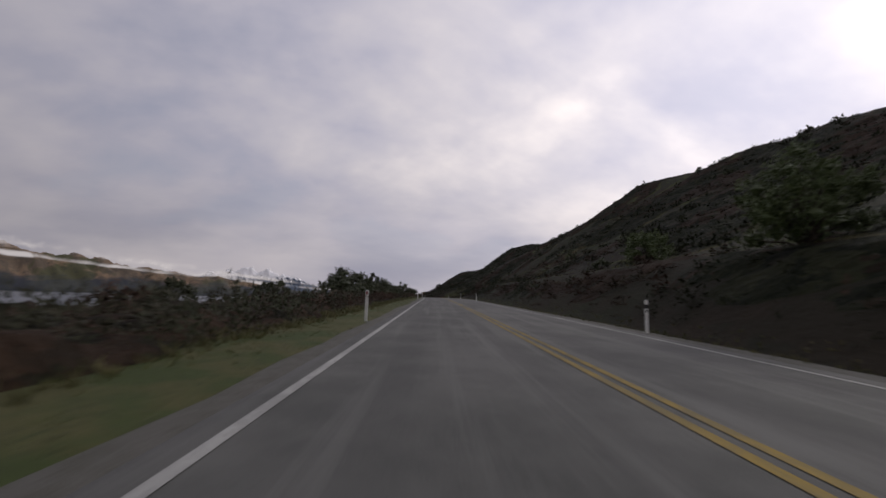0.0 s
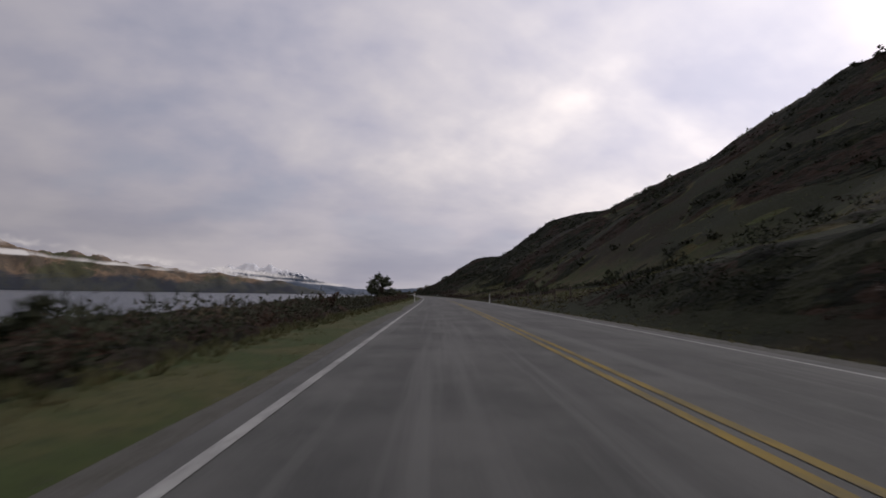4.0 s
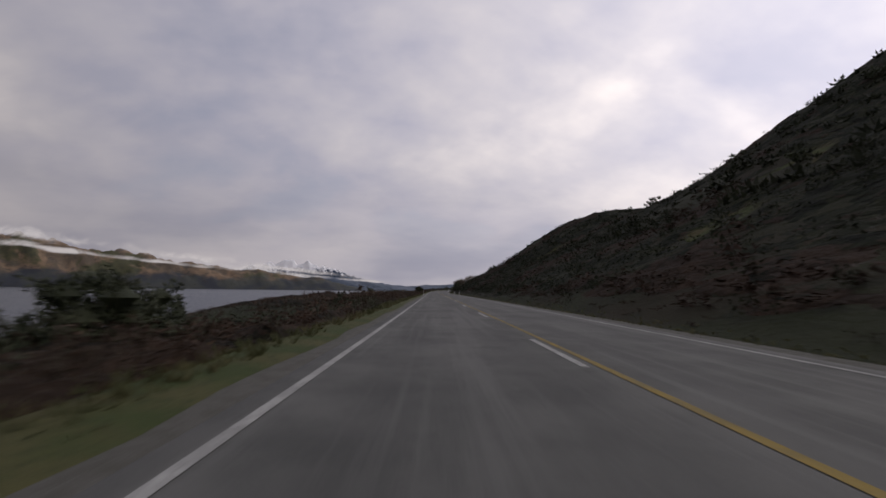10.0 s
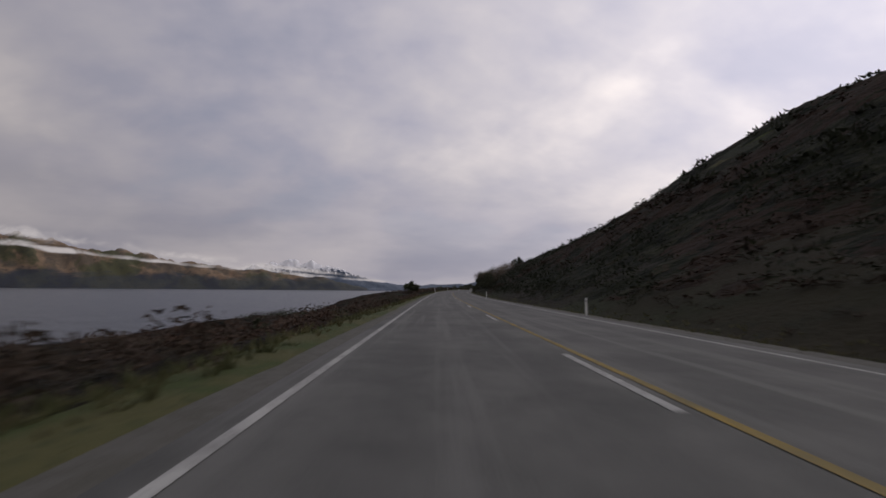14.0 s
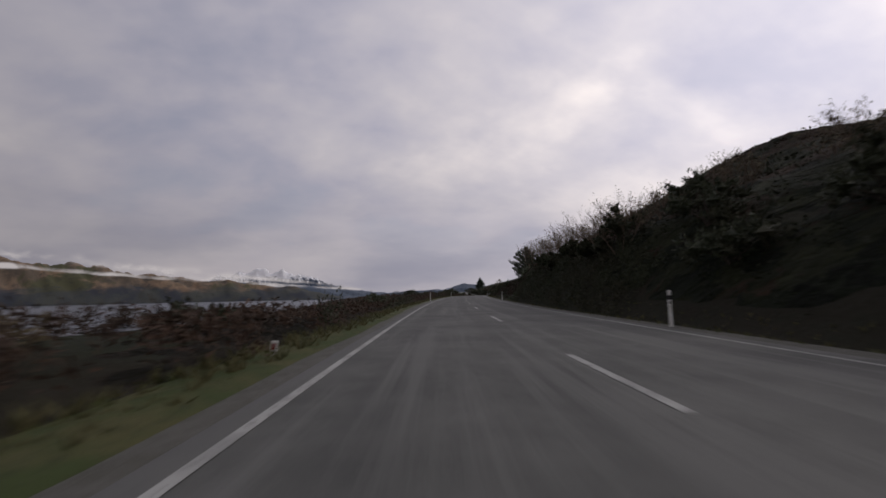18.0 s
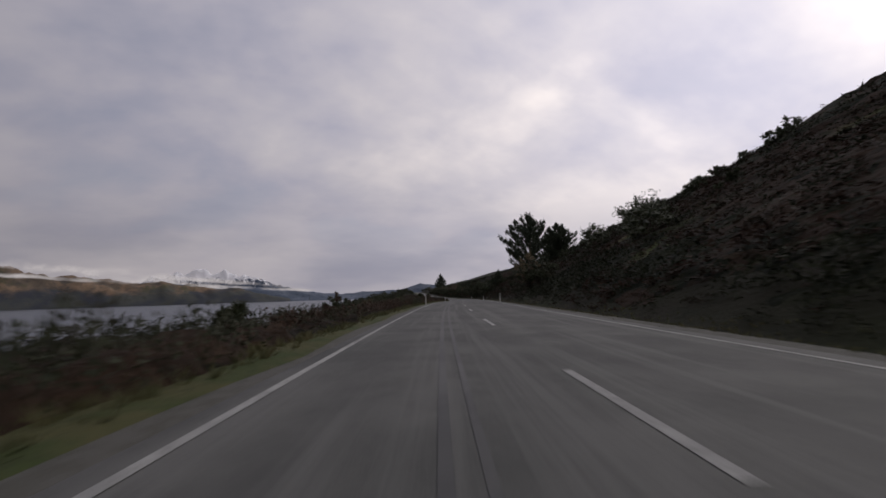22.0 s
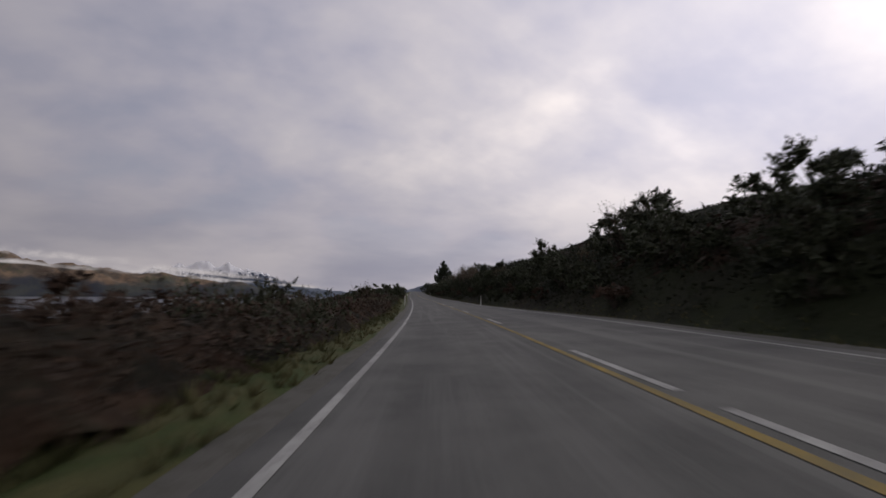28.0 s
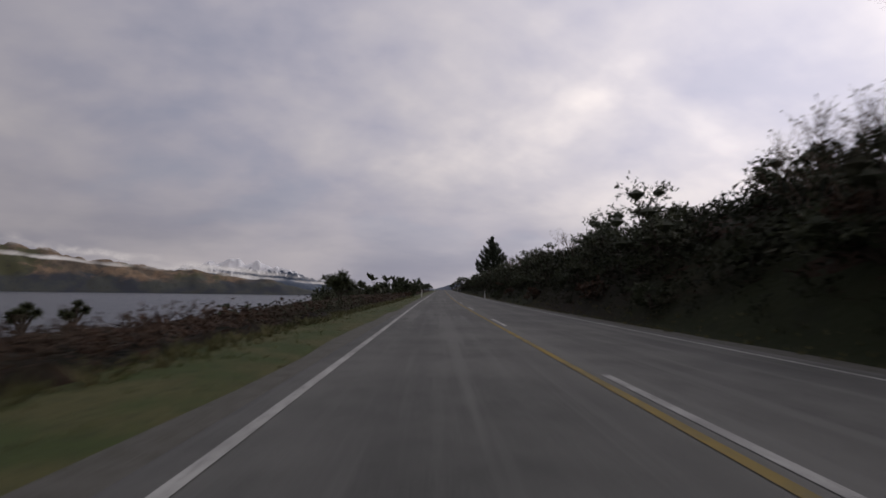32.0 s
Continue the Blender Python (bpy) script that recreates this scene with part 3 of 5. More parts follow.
paint("edge_line", -160, 1700, 0.0, 0.11, M["line"], "worn white edge line on the road")
paint("edge_line", -160, 1700, 6.95, 0.11, M["line"], "worn white edge line on the road")
paint("centre_line", -160, 470, 3.56, 0.11, M["yellow"], "solid yellow no-passing centre line")
paint("centre_line", -160, 158, 3.34, 0.11, M["yellow"], "solid yellow no-passing centre line")
paint("centre_dash", 165.5, 470, 3.34, 0.11, M["line"], "white dashed centre line", 3.1, 7.21)
paint("centre_dash", 476.8, 738, 3.36, 0.11, M["line"], "white dashed centre line", 3.1, 7.3)
paint("centre_line", 738, 1700, 3.12, 0.11, M["yellow"], "solid yellow no-passing centre line")
paint("centre_dash", 740.6, 1700, 3.34, 0.11, M["line"], "white dashed centre line", 3.1, 7.21)


paint("tar_streak", 556, 668, 1.86, 0.09, M["tar"], "dark tar streak along the lane")
paint("tar_streak", 570, 662, 2.1, 0.07, M["tar"], "dark tar streak along the lane")


def gravel_strip(name, u0, u1):
    ss = np.arange(-160, 1400, 2.0)
    k = 5
    a, b = np.meshgrid(ss, np.linspace(0, 1, k), indexing="ij")
    wob = np.array([0.3 * noise.noise((s * 0.16, u0, 1.0)) + 0.22 * noise.noise((s * 0.6, u0, 7.0)) for s in ss])[:, None]
    w = u0 + (u1 - u0) * b + wob * b
    h = np.where(b < 0.01, -0.014, height(a, w) + 0.014 - 0.022 * (1 - b) + 0.015 * np.sin(b * 3.1))
    pts = place(a, w, h)
    if u1 < u0:
        pts = pts[:, ::-1]
    ob = grid_mesh(name, pts, M["gravel"])
    return tagged(ob, "loose grey gravel shoulder beside the road", "gravel shoulder", kind="structure")


gravel_strip("shoulder", -0.27, -0.66)
gravel_strip("shoulder", 7.4, 8.2)


def verge(name, u0, u1):
    ss = np.arange(-160, 1400, 4.0)
    a, b = np.meshgrid(ss, np.linspace(0, 1, 7), indexing="ij")
    w = u0 + (np.maximum(-scrub_edge(a) - 0.45, u1) - u0) * b
    pts = place(a, w, rough_interp(a, w) + 0.05 * np.sin(b * np.pi) + 0.012)
    if u1 < u0:
        pts = pts[:, ::-1]
    return tagged(grid_mesh(name, pts, M["verge"]), "mown green grass verge along the road", "grass verge", kind="structure")


verge("verge", -0.52, -3.5)

# land under the horizon all round
wide = mesh_object("ground", [(-9000, -9000, LAKE_Z - 4), (9000, -9000, LAKE_Z - 4), (9000, 9000, LAKE_Z - 4), (-9000, 9000, LAKE_Z - 4)], [(0, 1, 2, 3)], M["ground"])
tagged(wide, "low dark land reaching to the horizon", "ground", kind="structure")

# the lake
lk = mesh_object("lake", [(-4900, -1600, LAKE_Z), (400, -1600, LAKE_Z), (400, 4900, LAKE_Z), (-4900, 4900, LAKE_Z)], [(0, 1, 2, 3)], M["water"])
tagged(lk, "calm grey lake water below the road", "lake", kind="structure")

MID = np.array([15.0, 420.0])


def ridge_ring(name, bearings, tops, dist, depth, material, label, jag, seed, rows=14, kind="structure", sharp=0.0):
    """A range of hills on an arc: tops in metres at bearings in degrees."""
    bb = np.arange(bearings[0], bearings[-1] + 0.01, 0.12 if sharp else 0.25)
    top = np.interp(bb, bearings, tops)
    if sharp:
        crag = [0.5 - abs(noise.noise((b * 0.45, seed, 1.0))) * 2.0 + 0.6 * (0.5 - abs(noise.noise((b * 1.3, seed, 5.0))) * 2.0) for b in bb]
        top = top * (1 + sharp * np.array(crag))
    pts = np.zeros((len(bb), rows, 3))
    for j in range(rows):
        w = j / (rows - 1)
        r = dist + depth * w
        for i, b in enumerate(np.radians(bb)):
            p = MID + r * np.array([math.sin(b), math.cos(b)])
            q = 1 - (1 - w) ** 1.6
            gully = noise.fractal((i * 0.11 + 0.25 * j * 0.3 + seed, j * 0.13, seed), 0.9, 2.0, 4)
            spur = noise.fractal((p[0] / 420 + seed, p[1] / 420, seed), 0.9, 2.1, 5)
            fine = noise.fractal((p[0] / 90 + seed, p[1] / 90, seed * 2), 0.8, 2.1, 4)
            pts[i, j] = (p[0], p[1], LAKE_Z - 2 + top[i] * (q + jag * w * (0.22 * spur + 0.1 * fine) + 0.2 * gully * math.sin(w * math.pi)))
    ob = grid_mesh(name, pts, material)
    return tagged(ob, label, "far hills", kind=kind)


ridge_ring("far_hills", [-120, -75, -55, -46, -40, -33, -28, -22, -16, -10], [470, 500, 430, 380, 315, 262, 220, 180, 125, 40], 4000, 380, M["far"], "golden and dark brown hills across the lake", 1.0, 3.1)
ridge_ring("far_hills", [-27, -22, -17, -12, -8, -4, 2], [60, 120, 150, 120, 80, 50, 20], 4150, 250, M["blue_hill"], "haze-blue far hills at the lake's head", 0.7, 8.3)
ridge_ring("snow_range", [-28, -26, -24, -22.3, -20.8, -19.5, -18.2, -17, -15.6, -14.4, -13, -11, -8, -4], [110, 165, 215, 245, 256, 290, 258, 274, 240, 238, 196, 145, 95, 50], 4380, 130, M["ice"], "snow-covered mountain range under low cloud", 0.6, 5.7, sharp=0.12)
ridge_ring("far_hills", [-6, -2, 3, 6, 9, 12, 20, 40], [50, 70, 75, 125, 95, 85, 80, 120], 4200, 250, M["blue_hill"], "hills tinted pale haze-blue beyond the end of the road", 0.9, 2.2)

# ---- plants ----
RNG = np.random.default_rng(11)


def unit(v):
    return v / np.maximum(np.linalg.norm(v, axis=-1, keepdims=True), 1e-6)


def leaves(centres, way, length, width, rng):
    """Pointed leaves (n, 3, 3) at centres, long along way."""
    side = unit(np.cross(way, rng.normal(size=(len(centres), 3))))
    a = way * (length / 2)[:, None]
    b = side * (width / 2)[:, None]
    return np.stack([centres - a - b, centres - a + b, centres + a], 1)


def frond_clump(rng, n, leaf=0.2):
    """A bracken clump of radius 1 and height 1: arching fronds."""
    stems = max(6, n // 9)
    az = rng.uniform(0, 2 * np.pi, stems)
    reach, rise = rng.uniform(0.3, 1.05, stems), rng.uniform(0.6, 1.0, stems)
    k = rng.integers(0, stems, n)
    q = rng.uniform(0.35, 1.0, n)
    r = reach[k] * q ** 1.2
    z = rise[k] * (1 - (1 - q) ** 2) * (1 - 0.3 * q * reach[k]) + rng.normal(0, 0.05, n)
    c = np.stack([r * np.cos(az[k]), r * np.sin(az[k]), z], 1) + rng.normal(0, 0.06, (n, 3))
    out = np.stack([np.cos(az[k]), np.sin(az[k]), 0.3 - 0.8 * q], 1)
    way = unit(out + rng.normal(0, 0.6, (n, 3)))
    fronds = leaves(c, way, leaf * rng.uniform(0.8, 1.8, n), leaf * rng.uniform(0.35, 0.7, n), rng)
    return fronds


def bush_clump(rng, n, leaf=0.2):
    """A dense scrub bush of radius 1 and height 1, with an uneven outline."""
    lumps = unit(rng.normal(size=(8, 3))) * [0.5, 0.5, 0.3] + [0, 0, 0.5]
    k = rng.integers(0, 8, n)
    d = unit(rng.normal(size=(n, 3)))
    c = lumps[k] + d * rng.uniform(0.25, 0.5, (n, 1))
    c[:, 2] = np.clip(c[:, 2], 0.02, None)
    way = unit(d + [0, 0, 0.4] + rng.normal(0, 0.6, (n, 3)))
    tuft = leaves(c, way, leaf * rng.uniform(0.8, 1.7, n), leaf * rng.uniform(0.45, 0.85, n), rng)
    return tuft


def lump_bush(rng, n, leaf=0.2):
    """A close-grown bush of radius 1 and height 1: a knobbly crown of facets with leafy sprays standing out of it."""
    bm = bmesh.new()
    bmesh.ops.create_icosphere(bm, subdivisions=1, radius=1.0)
    knob = {v.index: 0.42 + 0.2 * noise.noise(v.co * 1.7 + Vector((rng.uniform(0, 90), 0, 0))) + rng.uniform(-0.12, 0.12) for v in bm.verts}
    tris = np.array([[tuple(v.co * knob[v.index]) for v in f.verts] for f in bm.faces if f.calc_center_median().z > -0.1])
    bm.free()
    tris = tris * [1.0, 1.0, 0.85]
    d = unit(rng.normal(size=(n, 3)) + [0, 0, 0.35])
    d[:, 2] = np.abs(d[:, 2])
    way = unit(d + [0, 0, 0.7] + rng.normal(0, 0.5, (n, 3)))
    out = rng.uniform(0.4, 0.98, (n, 1)) * d * [1.0, 1.0, 0.85]
    return np.concatenate([tris, leaves(out, way, leaf * rng.uniform(0.9, 2.0, n), leaf * rng.uniform(0.6, 1.1, n), rng)])


def tussock(rng, n):
    az = rng.uniform(0, 2 * np.pi, n)
    lean = rng.uniform(0.1, 0.8, n)
    way = unit(np.stack([np.cos(az) * lean, np.sin(az) * lean, np.ones(n)], 1))
    length = rng.uniform(0.6, 1.1, n)
    return leaves(way * (length / 2)[:, None], way, length, rng.uniform(0.1, 0.2, n), rng)


def scatter(name, variants, pos, size, tall, material, label, category, rng, parent=None):
    """Many small plants as one object of kind stuff."""
    pick = rng.integers(0, len(variants), len(pos))
    turn = rng.uniform(0, 2 * np.pi, len(pos))
    out = []
    for k, v in enumerate(variants):
        m = pick == k
        c, s = np.cos(turn[m])[:, None, None], np.sin(turn[m])[:, None, None]
        x = (v[None, :, :, 0] * c - v[None, :, :, 1] * s) * size[m][:, None, None]
        y = (v[None, :, :, 0] * s + v[None, :, :, 1] * c) * size[m][:, None, None]
        z = v[None, :, :, 2] * tall[m][:, None, None]
        out.append((np.stack([x, y, z], -1) + pos[m][:, None, None, :]).reshape(-1, 3, 3))
    ob = facets_object(name, np.concatenate(out), material, parent)
    return tagged(ob, label, category, kind="stuff")


def patchy(s, u, size, seed):
    return np.array([noise.noise((a / size, b / size, seed)) for a, b in zip(s, u)])


def spread(n, s0, s1, u0, u1, rng):
    return rng.uniform(s0, s1, n), rng.uniform(u0, u1, n)


BRACKEN_FINE = [frond_clump(RNG, 76, 0.12) for _ in range(8)]
BRACKEN = [frond_clump(RNG, 36, 0.17) for _ in range(8)]
BUSH_FINE = [bush_clump(RNG, 76, 0.12) for _ in range(8)]
BUSH = [bush_clump(RNG, 34, 0.175) for _ in range(8)]
LUMP = [lump_bush(RNG, 24, 0.3) for _ in range(14)]
TANGLE = [frond_clump(RNG, 30, 0.24) for _ in range(10)]
TUSSOCK = [tussock(RNG, 14) for _ in range(6)]



def hashed(i, j, k):
    v = np.sin(i * 127.1 + j * 311.7 + k * 74.7) * 43758.5453
    return v - np.floor(v)


def mounds(s, u, cell, seed):
    """Rounded, crowded plant mounds: their height from 0 to 1, and each mound's own chance number."""
    best, tint = np.zeros(s.shape), np.zeros(s.shape)
    ci, cj = np.floor(s / cell), np.floor(u / cell)
    for a in (-1, 0, 1):
        for b in (-1, 0, 1):
            i, j = ci + a, cj + b
            x, y = (i + hashed(i, j, seed)) * cell, (j + hashed(i, j, seed + 1)) * cell
            r = cell * (0.55 + 0.4 * hashed(i, j, seed + 2))
            h = (0.35 + 0.65 * hashed(i, j, seed + 3)) * np.sqrt(np.maximum(0, 1 - ((s - x) ** 2 + (u - y) ** 2) / r ** 2))
            tint = np.where(h > best, hashed(i, j, seed + 4), tint)
            best = np.maximum(best, h)
    return best, tint


def turfness(s, u):
    """Where the hillside is open turf rather than scrub, from 0 to 1."""
    own = np.interp(s, [-30, 60, 105, 140, 195, 235, 270, 300, 470, 500, 540, 640, 690, 720], [0.06, 0.04, 0.14, 0.44, 0.36, 0.1, 0.06, -0.26, -0.3, -0.3, -0.16, -0.2, -0.28, -0.5])
    own = own - np.clip((u - 40) / 40, 0, 0.4) - np.clip((14.0 - u) / 1.5, 0, 1) * np.interp(s, [130, 145, 210, 230, 290], [0.8, 0.0, 0.0, 0.5, 0.8])
    n = patchy(s.ravel(), u.ravel(), 26.0, 11.0) + 0.55 * patchy(s.ravel(), u.ravel(), 8.5, 12.0)
    return np.clip((n.reshape(s.shape) + own - 0.02) / 0.22, 0, 1)


def rustiness(s, u):
    """Where the scrub is dead bracken."""
    n = patchy(s.ravel(), u.ravel(), 19.0, 9.0) + 0.4 * patchy(s.ravel(), u.ravel(), 5.0, 4.0)
    own = np.interp(u, [9, 15, 45], [0.08, 0.03, -0.08]) + np.interp(s, [270, 300, 460, 530, 690, 725], [0.0, -0.14, -0.14, 0.02, 0.0, -0.2])
    return np.clip((n.reshape(s.shape) + own) / 0.2 + 0.4, 0, 1)


def mound_sheet(name, ss, uu, big, small, tall, material, label, category):
    """Low plants grown together into one uneven cover, open where the ground shows."""
    s, u = np.meshgrid(ss, uu, indexing="ij")
    s = s + RNG.uniform(-0.2, 0.2, s.shape) * (ss[1] - ss[0])
    h1, t1 = mounds(s, u, big, 3.0)
    h2, t2 = mounds(s, u, small, 9.0)
    cover = patchy(s.ravel(), u.ravel(), 22.0, 3.0).reshape(s.shape) + 0.5 * patchy(s.ravel(), u.ravel(), 6.0, 6.0).reshape(s.shape)
    gain = tall(s, u)
    h = gain * (np.maximum(h1 * np.clip(0.95 + cover, 0.15, 1.2), 0.55 * h2 * np.clip(0.8 + cover, 0.35, 1.0)) + 0.08 * cover) - 0.12
    h += gain * 0.12 * RNG.normal(0, 1, s.shape) * (h > 0)
    ob = grid_mesh(name, place(s, u, rough_interp(s, u) + h), material)
    tint = 0.65 * np.where(h1 > 0.55 * h2, t1, t2) + 0.35 * np.clip(0.5 + cover, 0, 1)
    open_, rust = (turfness(s, u), rustiness(s, u)) if uu[0] > 0 else (np.zeros(s.shape), np.clip(0.5 + 1.6 * cover, 0, 1))
    for key, value in (("tint", tint), ("open", open_), ("rust", rust)):
        ob.data.attributes.new(key, "FLOAT", "POINT").data.foreach_set("value", value.astype(np.float32).ravel())
    return tagged(ob, label, category, kind="stuff")


def hill_cover(s, u):
    return np.clip((u - 8.6) / 4.5, 0.12, 1.0) * np.interp(u, [9, 14, 60, 135], [0.4, 0.5, 0.75, 0.9]) * (1 - 0.85 * turfness(s, u))


def bank_cover(s, u):
    low = np.clip(0.85 + 0.2 * np.interp(s, SCRUB_S, SCRUB_TOP), 0.7, 1.15)
    return np.clip((-u - scrub_edge(s) + 0.2 + 0.3 * np.sin(s * 0.9) * np.cos(s * 0.37)) / 0.7, 0.0, 1.0) * low * 0.62


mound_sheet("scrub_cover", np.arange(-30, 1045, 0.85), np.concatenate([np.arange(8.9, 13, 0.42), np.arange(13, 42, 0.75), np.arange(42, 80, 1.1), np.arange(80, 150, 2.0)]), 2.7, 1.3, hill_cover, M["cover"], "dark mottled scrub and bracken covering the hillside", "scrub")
mound_sheet("bracken_cover", np.arange(-12, 1010, 0.55), np.concatenate([-np.arange(46, 10, -1.6), -np.arange(10, 1.1, -0.36)]), 1.35, 0.6, bank_cover, M["bank_cover"], "matted brown bracken and low scrub on the lake bank", "bracken")

# lake side: bracken and scrub behind the verge, finer where the road passes close
for fine, count, u0, u1 in ((True, 5200, -5.8, -1.1), (False, 3400, -14, -5.8)):
    s_, u_ = spread(count, -12, 905 if fine else 1010, u0, u1, RNG)
    if not fine:
        u_ = -5.8 - 8.2 * ((-u_ - 5.8) / 8.2) ** 1.3
    edge = -scrub_edge(s_) + 0.15 + 0.4 * patchy(s_, u_ * 0, 5.0, 2.0)
    keep = (u_ < edge) & (on_ground(s_, u_)[:, 2] > LAKE_Z + 0.6)
    s_, u_ = s_[keep], u_[keep]
    green = patchy(s_, u_, 14.0, 5.0) + 0.35 * patchy(s_, u_, 3.5, 8.0) > 0.14
    rim = np.clip((-u_ - scrub_edge(s_) + 0.9) / 0.9, 0.55, 1.05) * np.clip(0.85 + 0.2 * np.interp(s_, SCRUB_S, SCRUB_TOP), 0.75, 1.15)
    size = RNG.uniform(0.55, 1.0, len(s_)) * np.clip((-u_ - scrub_edge(s_) + 0.6) / 1.0, 0.5, 1)
    tall = RNG.uniform(0.72, 1.08, len(s_)) * rim * np.interp(-u_, [7, 14], [1.0, 0.55])
    pos = on_ground(s_, u_, 0.06)
    scatter("bracken", BRACKEN_FINE if fine else BRACKEN, pos[~green], size[~green], tall[~green], M["bracken"], "dead brown bracken on the lake bank", "bracken", RNG)
    scatter("scrub", BUSH_FINE if fine else BUSH, pos[green], size[green] * 0.95, tall[green] * 1.05, M["scrub"], "low dark green scrub on the lake bank", "scrub", RNG)

# hill side: a dense strip by the road, then bushes and bracken in thickets up the slope, with open turf between
for tier, count, u0, u1, kinds in ((0, 3400, 8.8, 13.0, (BRACKEN, BUSH)), (1, 8500, 10.5, 32, (TANGLE, BUSH)), (2, 11500, 27, 150, (TANGLE, LUMP))):
    s_, u_ = spread(count, -20 - 20 * tier, 1050, u0, u1, RNG)
    if tier == 2:
        u_ = 27 + 123 * ((u_ - 27) / 123) ** 1.25
    keep = RNG.uniform(0, 1, len(s_)) > (0.93 * turfness(s_, u_) if tier else np.interp(s_, [132, 146, 205, 225], [0.0, 0.8, 0.8, 0.0]))
    s_, u_ = s_[keep], u_[keep]
    near = np.clip((u_ - 8.0) / 3.2, 0.4, 1.0) * (1.0, 1.05, 1.5)[tier]
    big = RNG.uniform(0, 1, len(s_)) ** 3
    size = (0.5 + 0.5 * RNG.uniform(0, 1, len(s_)) + 0.5 * big * (tier > 0)) * near
    tall = (0.4 + 0.4 * RNG.uniform(0, 1, len(s_)) + 0.8 * big * (tier > 0)) * near * (1.1, 1.0, 0.85)[tier]
    pos = on_ground(s_, u_, 0.12)
    brown = rustiness(s_, u_) > RNG.uniform(0.35, 1.05, len(s_))
    where = ("at the foot of the hill", "on the lower hillside", "up the hillside")[tier]
    scatter("bracken", kinds[0], pos[brown], size[brown], tall[brown] * 0.8, M["shaded_bracken"], "dead rusty bracken " + where, "bracken", RNG)
    scatter("scrub", kinds[1], pos[~brown], size[~brown], tall[~brown], M["shaded_scrub"], "dark green scrub " + where, "scrub", RNG)
# beyond the pines the roadside bank is one dark thicket
s_, u_ = spread(3800, 705, 1010, 9.2, 27, RNG)
u_ = 9.2 + 17.8 * ((u_ - 9.2) / 17.8) ** 1.3
near = np.clip((u_ - 8.2) / 2.6, 0.45, 1.0)
scatter("scrub", BUSH, on_ground(s_, u_, 0.15), RNG.uniform(0.7, 1.5, len(s_)) * near, RNG.uniform(0.7, 1.7, len(s_)) * near, M["shaded_scrub"], "dark close-grown thicket on the roadside bank", "scrub", RNG)
# the slope below the pines is close-grown with rusty bracken and dark scrub
s_, u_ = spread(4900, 532, 722, 9.2, 48, RNG)
u_ = 9.2 + 38.8 * ((u_ - 9.2) / 38.8) ** 1.2
near = np.clip((u_ - 8.0) / 3.0, 0.4, 1.0)
brown = patchy(s_, u_, 9.0, 21.0) + 0.5 * patchy(s_, u_, 3.0, 22.0) > 0.06
size, tall = RNG.uniform(0.7, 1.3, len(s_)) * near, RNG.uniform(0.4, 0.95, len(s_)) * near
pos = on_ground(s_, u_, 0.1)
scatter("bracken", TANGLE, pos[brown], size[brown], tall[brown], M["shaded_bracken"], "dead rusty bracken on the slope by the pines", "bracken", RNG)
scatter("scrub", BUSH, pos[~brown], size[~brown], tall[~brown], M["shaded_scrub"], "dark low scrub on the slope by the pines", "scrub", RNG)
# the steep cutting is matted with low scrub
s_, u_ = spread(1500, 492, 525, 8.7, 11.2, RNG)
scatter("scrub", BUSH, on_ground(s_, u_, 0.1), RNG.uniform(0.3, 0.55, len(s_)), RNG.uniform(0.25, 0.55, len(s_)), M["scrub"], "dark matted scrub on the road cutting", "scrub", RNG)

# loose stones along the shoulders
PEBBLE = []
for _ in range(6):
    v = unit(RNG.normal(size=(4, 3))) * [1.0, 1.0, 0.6] + [0, 0, 0.35]
    PEBBLE.append(np.array([v[[0, 1, 2]], v[[0, 1, 3]], v[[0, 2, 3]], v[[1, 2, 3]]]))
for u0, u1 in ((-0.78, -0.36), (7.5, 8.15)):
    s_, u_ = spread(7000, -6, 870, u0, u1, RNG)
    r_ = RNG.uniform(0.012, 0.032, len(s_))
    scatter("gravel_stones", PEBBLE, on_ground(s_, u_) + np.array([0, 0, 0.01]), r_, r_, M["stone"], "loose grey stones on the gravel shoulder", "gravel", RNG)

# grass of the verges
s_, u_ = spread(46000, -6, 900, -3.5, -0.42, RNG)
wild = np.clip((-u_ - 0.3) / 1.8, 0.2, 1.0)
keep = (RNG.uniform(0, 1, len(s_)) < 0.25 + wild) & (-u_ < scrub_edge(s_) + 0.5)
s_, u_, wild = s_[keep], u_[keep], wild[keep]
pos = on_ground(s_, u_, 0.0) + np.array([0, 0, 0.008])
scatter("grass", [t[:5] for t in TUSSOCK], pos, RNG.uniform(0.14, 0.3, len(s_)), RNG.uniform(0.07, 0.24, len(s_)) * wild, M["grass"], "short green roadside grass", "grass", RNG)
s_ = RNG.uniform(-6, 900, 11000)
u_ = -scrub_edge(s_) - RNG.uniform(-0.55, 0.6, len(s_))
scatter("grass", [t[:7] for t in TUSSOCK], on_ground(s_, u_, 0.0), RNG.uniform(0.22, 0.45, len(s_)), RNG.uniform(0.14, 0.36, len(s_)), M["dry_grass"], "rank dry grass between the verge and the bracken", "grass", RNG)
s_, u_ = spread(13000, -6, 1000, 7.85, 9.6, RNG)
pos = on_ground(s_, u_, 0.0)
scatter("grass", [t[:6] for t in TUSSOCK], pos, RNG.uniform(0.12, 0.24, len(s_)), RNG.uniform(0.06, 0.17, len(s_)), M["dry_grass"], "rough dry grass along the ditch", "grass", RNG)
s_, u_ = spread(9000, 130, 285, 9.5, 30, RNG)
keep = turfness(s_, u_) > 0.4
s_, u_ = s_[keep], u_[keep]
